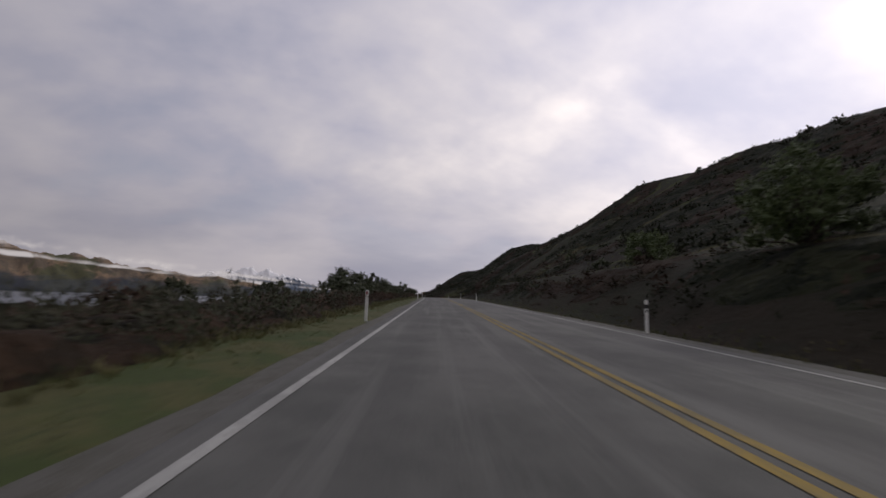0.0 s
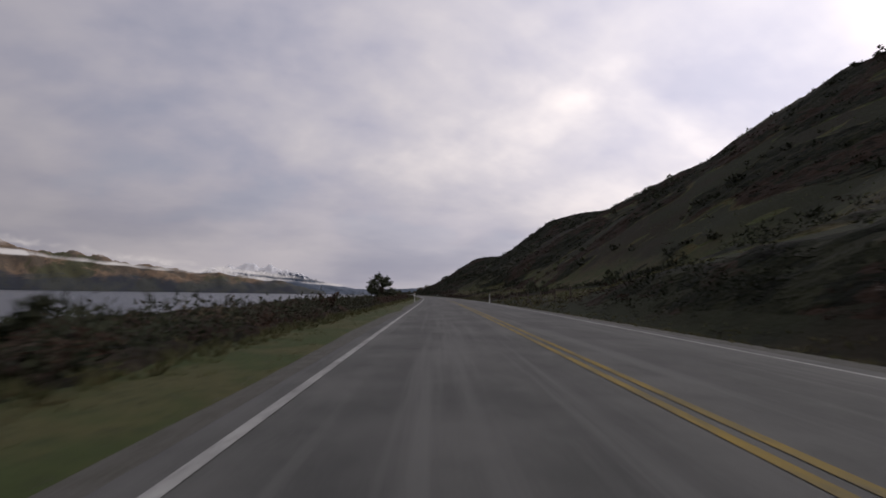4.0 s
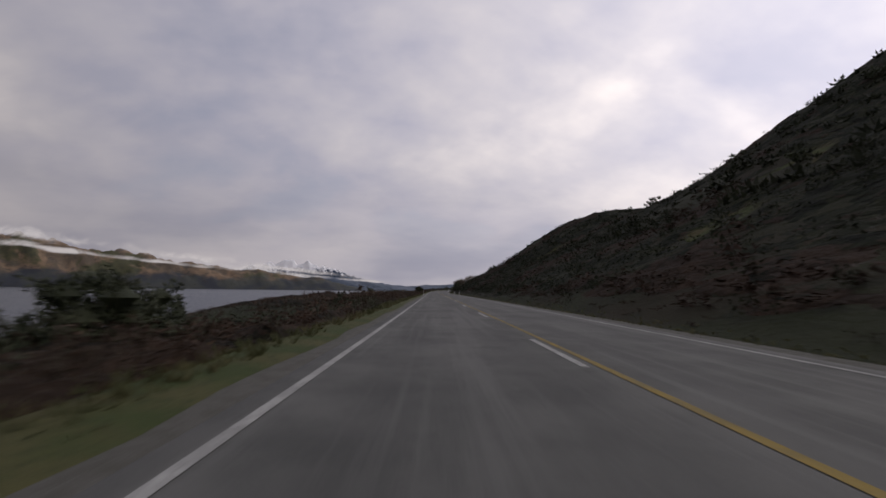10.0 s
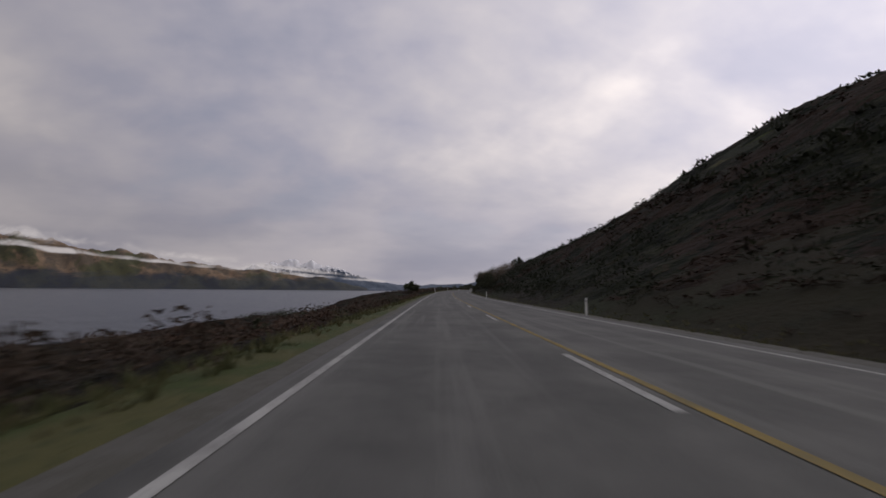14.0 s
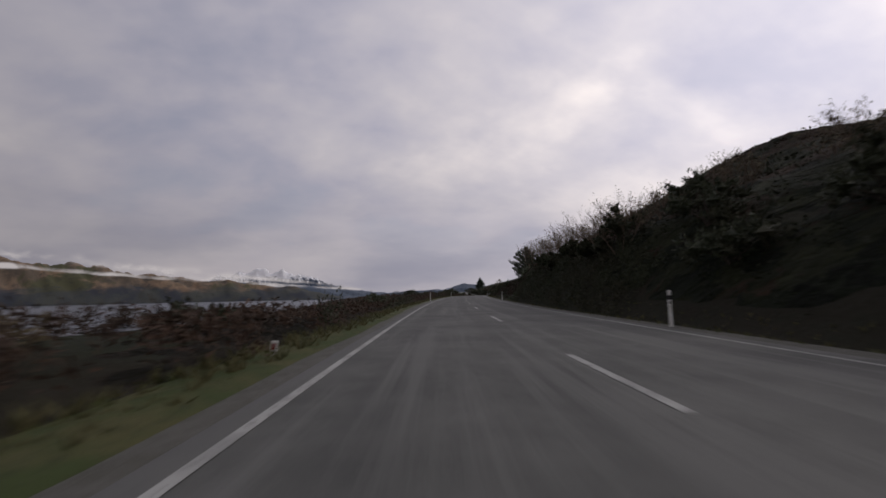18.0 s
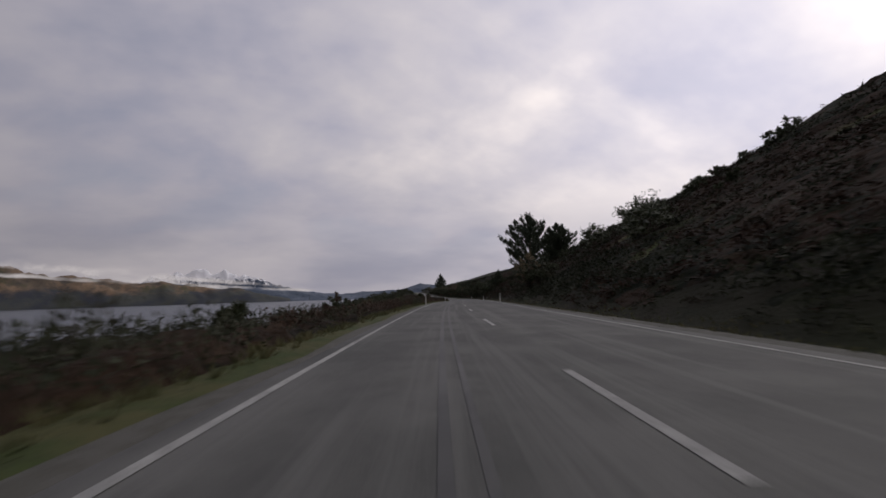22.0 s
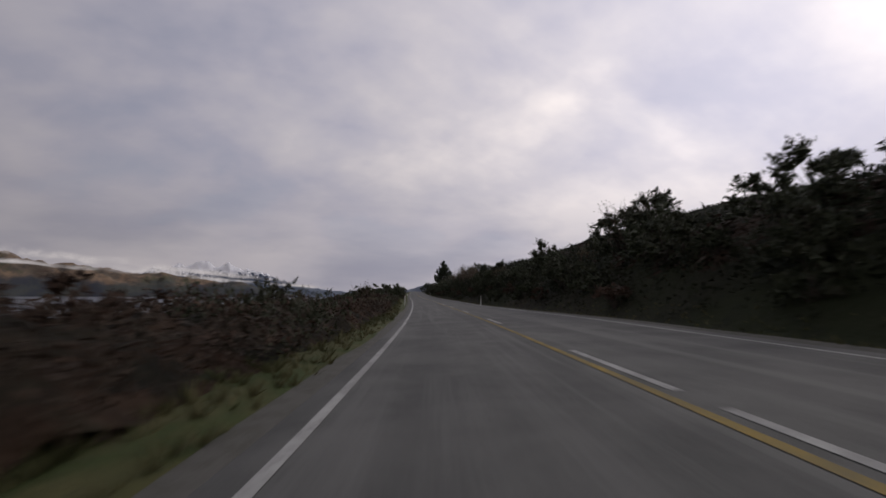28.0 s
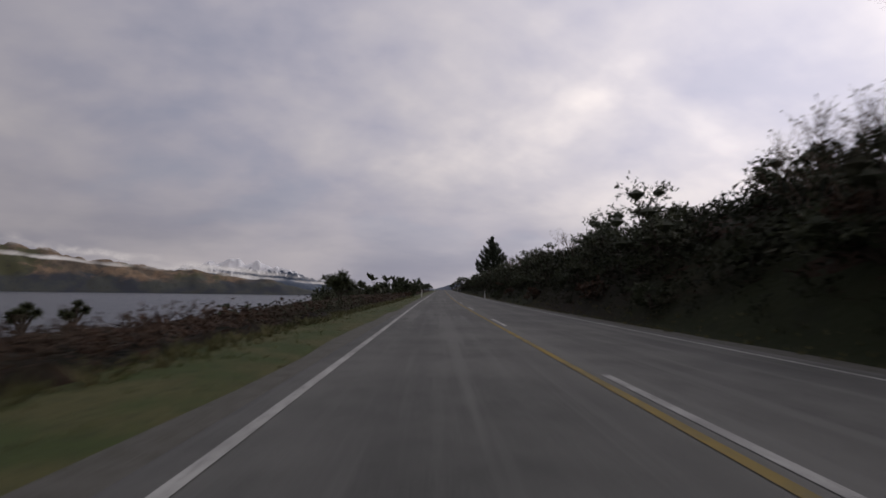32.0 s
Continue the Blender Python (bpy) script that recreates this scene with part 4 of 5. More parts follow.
pos = on_ground(s_, u_, 0.0)
scatter("grass", [t[:6] for t in TUSSOCK], pos, RNG.uniform(0.25, 0.55, len(s_)), RNG.uniform(0.12, 0.34, len(s_)), M["dry_grass"], "pale tussock grass in the paddock below the hill", "grass", RNG)
s_, u_ = spread(9000, -20, 700, 13, 90, RNG)
keep = turfness(s_, u_) > 0.5
s_, u_ = s_[keep], u_[keep]
pos = on_ground(s_, u_, 0.0)
scatter("grass", [t[:6] for t in TUSSOCK], pos, RNG.uniform(0.3, 0.6, len(s_)), RNG.uniform(0.15, 0.4, len(s_)), M["grass"], "tussock grass on the open hillside", "grass", RNG)


# ---- trees and large shrubs ----
def tube(points, radii, sides=6):
    """Verts and faces of a bent, tapering stem."""
    pts = [Vector(p) for p in points]
    verts, faces = [], []
    for k, p in enumerate(pts):
        d = (pts[min(k + 1, len(pts) - 1)] - pts[max(k - 1, 0)]).normalized()
        a = d.cross(Vector((0.3, 0.9, 0.1))).normalized()
        b = d.cross(a)
        for i in range(sides):
            w = 2 * math.pi * i / sides
            verts.append(p + (a * math.cos(w) + b * math.sin(w)) * radii[k])
        if k:
            m = (k - 1) * sides
            faces += [(m + i, m + (i + 1) % sides, m + sides + (i + 1) % sides, m + sides + i) for i in range(sides)]
    return verts, faces


def tubes_object(name, stems, material, parent, sides=5):
    verts, faces = [], []
    for points, radii in stems:
        v, f = tube(points, radii, sides)
        faces += [tuple(i + len(verts) for i in q) for q in f]
        verts += v
    return mesh_object(name, verts, faces, material, parent, smooth=True)


def root(name, s, u, label, category, group=""):
    ob = new(name)
    ob.location = on_ground(s, u, 0.05)
    return tagged(ob, label, category, group)


def broad_tree(name, s, u, h, w, label, seed, leaf="leaf", blobs=16, per=120, base=0.25, leaf_size=0.2, flat=0.75, group="", category="tree", low=None, sprays=8, dense=0.42):
    """A leafy tree or shrub: several stems, limbs, and a crown of leaf clumps with gaps."""
    rng = np.random.default_rng(seed)
    top = root(name, s, u, label, category, group)
    fine = 1.7 if name in ("manuka_tree", "manuka_shrub", "round_tree", "round_shrub", "bank_tree") else 1.0
    per, leaf_size = int(per * 1.7 * fine), leaf_size / math.sqrt(fine)
    low = low or (0.12 if category == "shrub" else 0.25)
    stems, crown = [], []
    for k in range(blobs):
        az = 2.4 * k + rng.uniform(0, 0.9)
        f = math.sqrt((k + 0.5) / blobs)
        z = h * (base + (1 - base) * (1 - 0.55 * f ** 2) * rng.uniform(low, 0.98))
        tip = np.array([math.cos(az) * f * w * 0.42, math.sin(az) * f * w * 0.42, z])
        mid = np.array([tip[0] * 0.35, tip[1] * 0.35, z * 0.5])
        r0 = 0.02 * h * (1.1 - 0.6 * f)
        stems.append(([(rng.normal(0, 0.04), rng.normal(0, 0.04), -0.1), tuple(mid), tuple(tip)], [r0 + 0.012, r0 * 0.6 + 0.008, 0.008]))
        rb = w * (rng.uniform(0.15, 0.25) if category == "shrub" else rng.uniform(0.11, 0.2))
        # each clump is a bunch of leafy sprays that point up and outwards
        out = unit(np.array([tip[0], tip[1], 0.35 * w]))
        ray = unit(rng.normal(size=(sprays, 3)) + out * 0.75)
        k_ = rng.integers(0, sprays, per)
        q = rng.uniform(0.0, 1.0, per) ** 0.75
        far = rng.uniform(0.7, 1.35, sprays)[k_] * q
        d = ray[k_]
        c = tip + (d * far[:, None] + rng.normal(0, 0.2, (per, 3)) * (1.15 - 0.8 * q)[:, None]) * np.array([rb, rb, rb * flat * 1.15])
        c[:, 2] = np.maximum(c[:, 2], 0.04 * h)
        way = unit(d + np.array([0, 0, 0.35]) + rng.normal(0, 0.55, (per, 3)))
        crown.append(leaves(c, way, leaf_size * rng.uniform(0.7, 1.5, per), leaf_size * rng.uniform(0.45, 0.85, per), rng))
        if dense:
            # the shaded inside of the clump
            a = np.linspace(0, 2 * np.pi, 7)[:6]
            belt = np.stack([np.cos(a), np.sin(a), 0 * a], 1) * rng.uniform(0.75, 1.15, (6, 1))
            poles = np.array([[0, 0, 1.0], [0, 0, -1.0]])
            size = np.array([rb, rb, rb * flat]) * dense
            for j in range(6):
                for pole in poles:
                    tri = (tip + np.stack([belt[j], belt[(j + 1) % 6], pole]) * size)[None]
                    tri[..., 2] = np.maximum(tri[..., 2], 0.04 * h)
                    crown.append(tri)
    tubes_object("trunk", stems, M["bark"], top, 4)
    facets_object("crown", np.concatenate(crown), M[leaf], top)
    return top


def pine_tree(name, s, u, h, w, label, seed, bare=0.12, tiers=13, limbs=7, leaf=0.5, slim=1.0, group="", thick=1.0):
    """A pine: straight trunk, tiers of rising limbs, needle tufts along each limb."""
    rng = np.random.default_rng(seed)
    top = root(name, s, u, label, "tree", group)
    bole = tubes_object("trunk", [([(0, 0, -0.2), (0.05, 0, h * 0.4), (0, 0.08, h * 0.75), (0, 0, h)], [h * 0.022, h * 0.018, h * 0.01, 0.02])], M["bark"], top, 8)
    stems, crown = [], []
    for t in range(tiers):
        f = t / (tiers - 1)
        z = h * (bare + (0.97 - bare) * f)
        reach = w * 0.5 * (1 - f ** (1.6 * slim)) * (0.75 + 0.25 * min(1.0, 4 * f + 0.3)) + 0.04 * w
        for k in range(limbs if f < 0.75 else 4):
            az = 2 * math.pi * k / limbs + 1.9 * t + rng.uniform(-0.35, 0.35)
            r = reach * rng.uniform(0.6, 1.12)
            lift = r * rng.uniform(0.35, 0.75)
            d = np.array([math.cos(az), math.sin(az), 0])
            p0, p1, p2 = np.array([0, 0, z]), d * r * 0.55 + [0, 0, z + lift * 0.25], d * r + [0, 0, z + lift]
            stems.append(([tuple(p0), tuple(p1), tuple(p2)], [0.006 * h * (1 - f) + 0.02, 0.02, 0.008]))
            n = int((36 + 64 * r / (w * 0.5)) * thick)
            q = (1.06 - 0.9 * rng.uniform(0, 1, n) ** 1.3)[:, None]
            c = (1 - q) ** 2 * p0 + 2 * q * (1 - q) * p1 + q * q * p2 + rng.normal(0, 0.03 * w * 0.5, (n, 3)) * [1, 1, 1.6]
            way = unit(d * 0.55 + np.array([0, 0, 1.0]) + rng.normal(0, 0.3, (n, 3)))
            crown.append(leaves(c, way, leaf * rng.uniform(0.7, 1.6, n), leaf * rng.uniform(0.3, 0.6, n), rng))
    for stem in stems:
        tubes_object("limb", [stem], M["bark"], bole, 4)
    facets_object("crown", np.concatenate(crown), M["needle"], top)
    return top


def cabbage_tree(name, s, u, h, w, label, seed, heads=6, skirt=False, group=""):
    """A cabbage tree: forked bare trunk with round heads of long stiff leaves."""
    rng = np.random.default_rng(seed)
    top = root(name, s, u, label, "cabbage tree", group)
    stems = [([(0, 0, -0.15), (0.03, 0.02, h * 0.3), (0, 0, h * 0.45)], [0.13, 0.11, 0.1])]
    for k in range(heads):
        az = 2 * math.pi * k / heads + rng.uniform(-0.4, 0.4)
        f = 0.15 if k == 0 else rng.uniform(0.55, 1.0)
        tip = np.array([math.cos(az) * f * w * 0.36, math.sin(az) * f * w * 0.36, h * (0.97 - 0.3 * f * rng.uniform(0.5, 1.2)) - 0.25])
        stems.append(([(0, 0, h * rng.uniform(0.25, 0.44)), tuple(tip * [0.55, 0.55, 0.8]), tuple(tip)], [0.1, 0.07, 0.06]))
        n = 210
        d = unit(rng.normal(size=(n, 3)) + [0, 0, 0.25])
        length = w * rng.uniform(0.16, 0.26, n)
        head = leaves(tip + d * (length * 0.5)[:, None], d, length, np.full(n, 0.05 + 0.011 * w), rng)
        tuft = facets_object("leaf_head", head, M["spike"], top)
        if skirt:
            d = unit(rng.normal(size=(60, 3)) * [1, 1, 0.3] - [0, 0, 0.8])
            length = w * rng.uniform(0.12, 0.22, 60)
            facets_object("dead_leaves", leaves(tip + d * (length * 0.5)[:, None], d, length, np.full(60, 0.05), rng), M["bracken"], tuft)
    tubes_object("trunk", stems, M["bark"], top, 7)
    return top


def bare_shrub(name, s, u, h, w, label, seed, leafiness=0.25, group=""):
    """A winter-bare shrub: stems that fork three times, with a few leaves left at the tips."""
    rng = np.random.default_rng(seed)
    top = root(name, s, u, label, "shrub", group)
    stems, tips = [], []

    def grow(p, d, length, r, level):
        q = p + d * length * 0.5 + rng.normal(0, 0.04 * length, 3)
        e = p + d * length + rng.normal(0, 0.06 * length, 3)
        stems.append(([tuple(p), tuple(q), tuple(e)], [r, r * 0.75, r * 0.5]) if level else ([tuple(p), tuple(e)], [r, r * 0.5]))
        if level == 0:
            tips.append(e)
            return
        for _ in range(3 if level > 1 else 6):
            grow(p + (e - p) * rng.uniform(0.45, 1.0), unit(d + rng.normal(0, 0.42, 3) + [0, 0, 0.15]), length * rng.uniform(0.55, 0.8), r * 0.5, level - 1)

    for k in range(6):
        az = k * 1.05 + rng.uniform(-0.3, 0.3)
        spread_ = rng.uniform(0.15, 0.55) * w / h
        grow(np.array([math.cos(az) * 0.08 * w, math.sin(az) * 0.08 * w, -0.1]), unit(np.array([math.cos(az) * spread_, math.sin(az) * spread_, 1.0])), h * 0.42, 0.0095 * h, 3)
    tubes_object("branchwork", stems, M["twig"], top, 3)
    tips = np.array(tips)
    tips = tips[rng.uniform(0, 1, len(tips)) < leafiness]
    n = len(tips)
    facets_object("foliage", leaves(tips, unit(rng.normal(size=(n, 3))), rng.uniform(0.07, 0.14, n), rng.uniform(0.04, 0.09, n), rng), M["pale_leaf"], top)
    return top


BANK = "shrubs on the lake bank"
for i, (s, u, h, w) in enumerate([(40, -7.2, 2.6, 3.0), (42.3, -7.6, 3.2, 3.0), (45, -7.0, 3.1, 3.0), (47.5, -7.4, 2.9, 3.0), (50.5, -6.6, 2.6, 2.8), (53.5, -4.9, 2.0, 2.4), (57, -4.2, 2.0, 2.2), (38, -5.6, 1.6, 2.6), (41.5, -5.2, 1.6, 2.6), (45, -5.0, 1.7, 2.6), (48.5, -5.0, 1.6, 2.4), (60, -6.2, 2.2, 2.6), (64.5, -5.4, 2.0, 2.4), (67, -6.0, 2.7, 2.8), (69.5, -5.2, 1.9, 2.4), (72, -6.0, 2.6, 2.6), (75, -6.0, 2.3, 2.6), (78, -6.6, 2.6, 2.8), (81, -5.8, 2.2, 2.6), (83.5, -6.4, 2.4, 2.6)]):
    broad_tree("manuka_shrub", s, u, h, w, "dark wind-shaped manuka shrub on the lake bank", 100 + i, blobs=20, per=85, leaf_size=0.13, group=BANK, category="shrub", low=0.12, dense=0.6)
broad_tree("manuka_tree", 62.5, -6.9, 4.1, 3.0, "tall dark manuka with an open ragged crown", 131, blobs=22, per=110, leaf_size=0.13, base=0.2, low=0.15)
broad_tree("manuka_shrub", 79, -7.5, 3.4, 3.2, "green-tinged manuka shrub behind bracken", 132, "leaf_green", 14, 95, 0.2, 0.18, category="shrub")
broad_tree("manuka_shrub", 86, -5.6, 2.4, 2.6, "dark low manuka shrub on the lake bank", 139, blobs=14, per=95, leaf_size=0.17, group=BANK, category="shrub")
broad_tree("manuka_shrub", 90, -8.0, 2.8, 3.0, "dark low manuka shrub on the lake bank", 138, blobs=14, per=95, leaf_size=0.17, group=BANK, category="shrub")
bare_shrub("twiggy_shrub", 98.5, -5.0, 3.1, 1.8, "thin twiggy shrub behind a round shrub", 308, 0.6, BANK)
broad_tree("manuka_tree", 88.5, -4.9, 3.4, 3.2, "dark manuka with thin spreading twigs", 133, blobs=30, per=120, leaf_size=0.12, base=0.2, low=0.15)
for i, (s, u, h, w) in enumerate([(92.5, -4.3, 2.1, 1.2), (97.5, -7.6, 2.2, 2.5), (93.5, -8.2, 2.4, 2.6), (192, -6.6, 2.0, 2.4), (194.5, -7.4, 1.8, 2.2), (273.5, -6.8, 2.0, 2.6), (352, -6.2, 1.1, 2.0), (420, -6.5, 1.3, 1.8), (548, -6.4, 1.5, 2.2), (612, -6.8, 1.5, 2.0)]):
    broad_tree("manuka_shrub", s, u, h, w, "small dark manuka shrub on the lake bank", 220 + i, blobs=14, per=90, leaf_size=0.12, group=BANK, category="shrub")
broad_tree("round_shrub", 98.75, -3.4, 2.75, 2.5, "dense round dark green shrub beside the verge", 134, "leaf", 30, 150, 0.1, 0.1, 0.9, category="shrub", sprays=24, dense=0.5)
broad_tree("manuka_shrub", 106, -6.4, 2.0, 2.2, "small dark manuka shrub", 135, blobs=10, per=80, leaf_size=0.16, category="shrub", group=BANK)
broad_tree("manuka_shrub", 30, -10.0, 2.0, 2.2, "small dark manuka shrub", 136, blobs=9, per=80, leaf_size=0.17, category="shrub", group=BANK)
broad_tree("manuka_shrub", 24, -13.0, 2.2, 2.4, "small dark manuka shrub", 137, blobs=9, per=80, leaf_size=0.17, category="shrub", group=BANK)
for i, (s, u, h) in enumerate([(165.5, -4.6, 1.4), (171.2, -4.6, 1.7), (173.5, -5.1, 1.8), (176, -4.8, 1.7), (178.8, -5.0, 1.6), (182, -4.8, 1.5), (185.5, -5.0, 1.4)]):
    broad_tree("bank_bush", s, u, h, h * 1.5, "low dark bush beside a lone manuka", 1320 + i, ("scrub", "leaf", "bracken")[i % 3], 14, 75, 0.05, 0.11, category="shrub", group=BANK, low=0.1, dense=0.6)
broad_tree("manuka_tree", 169.4, -6.5, 4.5, 4.3, "lone dark manuka tree with an open ragged crown", 140, blobs=44, per=170, leaf_size=0.12, base=0.12, low=0.16, dense=0.55)
for i, (s, u, h, w) in enumerate([(249.8, -6.0, 2.0, 2.4), (251.8, -6.3, 2.2, 2.8), (254.4, -7.0, 1.9, 2.4), (258.0, -6.6, 1.9, 2.4), (263.6, -6.2, 2.5, 2.8), (266.0, -6.0, 2.8, 3.0), (269.0, -6.4, 2.5, 3.0), (273.0, -6.0, 2.0, 3.0)]):
    broad_tree("manuka_shrub", s, u, h, w, "low dense dark shrub among bracken", 141 + 100 * i, blobs=24, per=85, leaf_size=0.13, base=0.06, category="shrub", group=BANK, low=0.12, dense=0.6)
broad_tree("manuka_shrub", 333, -5.8, 2.0, 1.9, "rounded dark shrub on the lake bank", 144, blobs=12, per=90, leaf_size=0.15, category="shrub", group=BANK)
broad_tree("cabbage_tree", 473, -6.9, 2.7, 3.8, "low bushy cabbage tree with a broad round head", 150, "spike", 30, 150, 0.2, 0.24, 0.9, category="cabbage tree", low=0.5, sprays=20)
cabbage_tree("cabbage_tree", 53, -6.3, 3.5, 1.7, "slender cabbage tree among dark manuka", 149, heads=3)
broad_tree("manuka_shrub", 521, -6.5, 2.2, 3.0, "dark low shrub at the bank's edge", 145, blobs=12, per=90, leaf_size=0.16, category="shrub", group=BANK)
cabbage_tree("cabbage_tree", 597, -7.0, 1.5, 2.2, "small cabbage tree among bracken", 151, heads=4)
bare_shrub("bare_shrub", 785, -5.2, 3.5, 3.0, "leafless grey shrub beside the verge", 160, 0.1)
for i, (s, u, h) in enumerate([(221, -6.5, 1.8), (223.5, -7.5, 2.0), (226, -6.0, 1.6), (229, -7.0, 1.7), (644.5, -6.6, 1.5), (646.5, -7.2, 1.7), (649, -6.4, 1.5), (652, -7.0, 1.4), (641, -6.5, 1.2)]):
    bare_shrub("twiggy_shrub", s, u, h, h * 1.2, "twiggy olive shrub above the lake", 360 + i, 0.95, BANK)
for i, (s, u, h) in enumerate([(645.5, -6.7, 1.6), (648, -7.2, 1.7), (651, -6.8, 1.5), (224.5, -6.6, 1.9), (228, -7.2, 1.7)]):
    broad_tree("olive_shrub", s, u, h, h * 1.25, "loose olive-green shrub above the lake", 380 + i, "leaf_green", 16, 60, 0.05, 0.1, category="shrub", group=BANK, low=0.1)
for i, (s, u, h) in enumerate([(206.5, -5.2, 1.2), (209, -5.4, 1.5), (211.5, -5.2, 1.9), (214.5, -5.6, 1.6), (217, -5.3, 1.8), (219.8, -5.5, 1.9), (222.5, -5.3, 1.8), (225.5, -5.6, 1.8), (241.5, -5.5, 1.8), (244, -5.8, 1.9), (246.8, -5.6, 1.7), (507, -6.2, 1.1), (509, -6.0, 1.2), (513.5, -5.8, 1.6), (515.6, -6.1, 1.7), (517.6, -6.0, 1.5)]):
    broad_tree("bank_bush", s, u, h, h * 1.5, "low dark green bush on the lake bank", 2280 + i, ("leaf", "scrub")[i % 2], 14, 75, 0.05, 0.11, category="shrub", group=BANK, low=0.1, dense=0.6)
for i in range(74):
    s, u = 12 + 11.4 * i + RNG.uniform(-5, 5), RNG.uniform(-7.5, -3.4)
    u = min(u, -float(scrub_edge(s)) - 1.0)
    h = max(0.95, RNG.uniform(0.8, 1.35) + 0.25 * float(np.interp(s, SCRUB_S, SCRUB_TOP)))
    kind = ("bracken", "scrub", "bracken", "leaf")[i % 4]
    broad_tree("bank_bush", s, u, h, h * 1.35, "rounded rusty bracken mound on the lake bank" if kind == "bracken" else "low dark green bush on the lake bank", 1300 + i, kind, 9, 60, 0.05, 0.12, category="shrub", group=BANK, low=0.1)
for i in range(18):
    s, u = 30 + 45.0 * i + RNG.uniform(-7, 7), RNG.uniform(-7.5, -4.2)
    h = RNG.uniform(0.9, 1.6)
    bare_shrub("twiggy_shrub", s, u, h, h * 1.2, "thin twiggy shrub among the bracken", 310 + i, 0.7, BANK)
cabbage_tree("cabbage_tree", 812, -7.9, 2.9, 3.9, "branching cabbage tree with spiky heads", 152, heads=7, skirt=True)
broad_tree("round_tree", 831, -2.75, 3.0, 2.9, "dense dark green conical tree beside the verge", 153, "leaf", 60, 190, 0.03, 0.1, 1.0, low=0.08, sprays=24, dense=0.75)
broad_tree("manuka_shrub", 829, -7.0, 1.6, 3.0, "brown-leaved low shrub on the bank", 154, "bracken", 12, 90, 0.1, 0.17, category="shrub", group=BANK)
cabbage_tree("cabbage_tree", 874, -5.9, 3.2, 3.0, "rounded cabbage tree on a short trunk", 155, heads=9)
cabbage_tree("cabbage_tree", 867, -22.4, 3.3, 2.1, "small round-headed cabbage tree down the bank", 156, heads=6)
cabbage_tree("cabbage_tree", 867.5, -19.9, 2.8, 1.8, "small round-headed cabbage tree down the bank", 157, heads=5)
broad_tree("round_tree", 905, -3.6, 2.8, 4.0, "broad dark tree clump beside the road", 158, "leaf", 22, 110, 0.2, 0.28)
broad_tree("round_tree", 911, -4.4, 2.4, 3.6, "broad dark tree clump beside the road", 159, "leaf", 18, 110, 0.15, 0.28)
for i, (s, u, h, w) in enumerate([(1010, -9, 4, 5), (1040, -8, 4.5, 5), (1085, -9, 5, 6), (1140, -8, 5, 6), (1200, -10, 6, 7), (1190, 9.5, 5, 5), (1120, 11, 6, 6), (1060, 12, 6, 6)]):
    broad_tree("roadside_tree", s, u, h, w, "dark rounded tree beside the far road", 200 + i, blobs=14, per=70, leaf_size=0.4, group="trees along the far road")

# wooded point beyond the lake bank
for i in range(130):
    s = RNG.uniform(960, 1330)
    shore = 10 + 0.84 * float(np.interp(s, [900, 990, 1060, 1250, 1420], [42, 50, 75, 120, 60]))
    u = -RNG.uniform(12, shore) if i % 2 else -RNG.uniform(0.6 * shore, shore)
    h = RNG.uniform(5, 9)
    broad_tree("point_tree", s, u, h, h * 0.9, "dark tree on the wooded point by the lake", 900 + i, blobs=10, per=24, leaf_size=1.0, low=0.08, base=0.06, group="trees on the wooded point")

for i in range(44):
    s, u = RNG.uniform(905, 1060), RNG.uniform(-46, -24)
    h = RNG.uniform(4.5, 7.0)
    broad_tree("shore_tree", s, u, h, h * 0.95, "dark tree on the lake shore below the road", 1100 + i, blobs=14, per=40, leaf_size=0.5, low=0.08, base=0.06, group="trees along the shore")

# hill side
broad_tree("willow_tree", 14.6, 14.3, 3.7, 4.2, "green weeping willow at the foot of the hill", 170, "leaf_green", 44, 130, 0.03, 0.12, low=0.06, sprays=16)
broad_tree("green_shrub", 31, 17, 2.8, 3.2, "rounded green shrub on the hillside", 171, "leaf_green", 24, 100, 0.05, 0.14, category="shrub", low=0.08)
for i in range(110):
    s, u = RNG.uniform(60, 480), (RNG.uniform(24, 130) if i % 2 else RNG.uniform(100, 150))
    h = RNG.uniform(1.4, 2.6)
    broad_tree("hill_shrub", s, u, h, h * 1.1, "dark manuka shrub on the open hillside", 400 + i, blobs=11, per=28, base=0.04, leaf_size=0.3, low=0.06, group="shrubs on the hillside", category="shrub")
for i in range(12):
    s, u = RNG.uniform(160, 255), RNG.uniform(18, 48)
    h = RNG.uniform(0.9, 1.8)
    broad_tree("paddock_shrub", s, u, h, h * 1.2, "low dark shrub in the paddock", 440 + i, blobs=12, per=55, base=0.04, leaf_size=0.15, low=0.06, group="shrubs in the paddock", category="shrub")
for i, (s, u, h, w) in enumerate([(499, 10.6, 1.1, 2.4), (504, 10.9, 1.2, 2.6), (509, 10.5, 1.0, 2.4), (514, 11.0, 1.1, 2.6)]):
    broad_tree("roadside_shrub", s, u, h, w, "low olive shrub on top of the road cutting", 460 + i, "scrub", 14, 100, 0.1, 0.2, group="shrubs by the cutting", category="shrub")
for i in range(21):
    s, u = 496 + 1.45 * i, 10.9 + 0.9 * ((i * 7) % 3)
    bare_shrub("bare_shrub", s, u, RNG.uniform(2.7, 3.7), RNG.uniform(3.4, 4.4), "leafless twiggy shrub on top of the cutting", 470 + i, 0.5, "bare shrubs on the cutting")
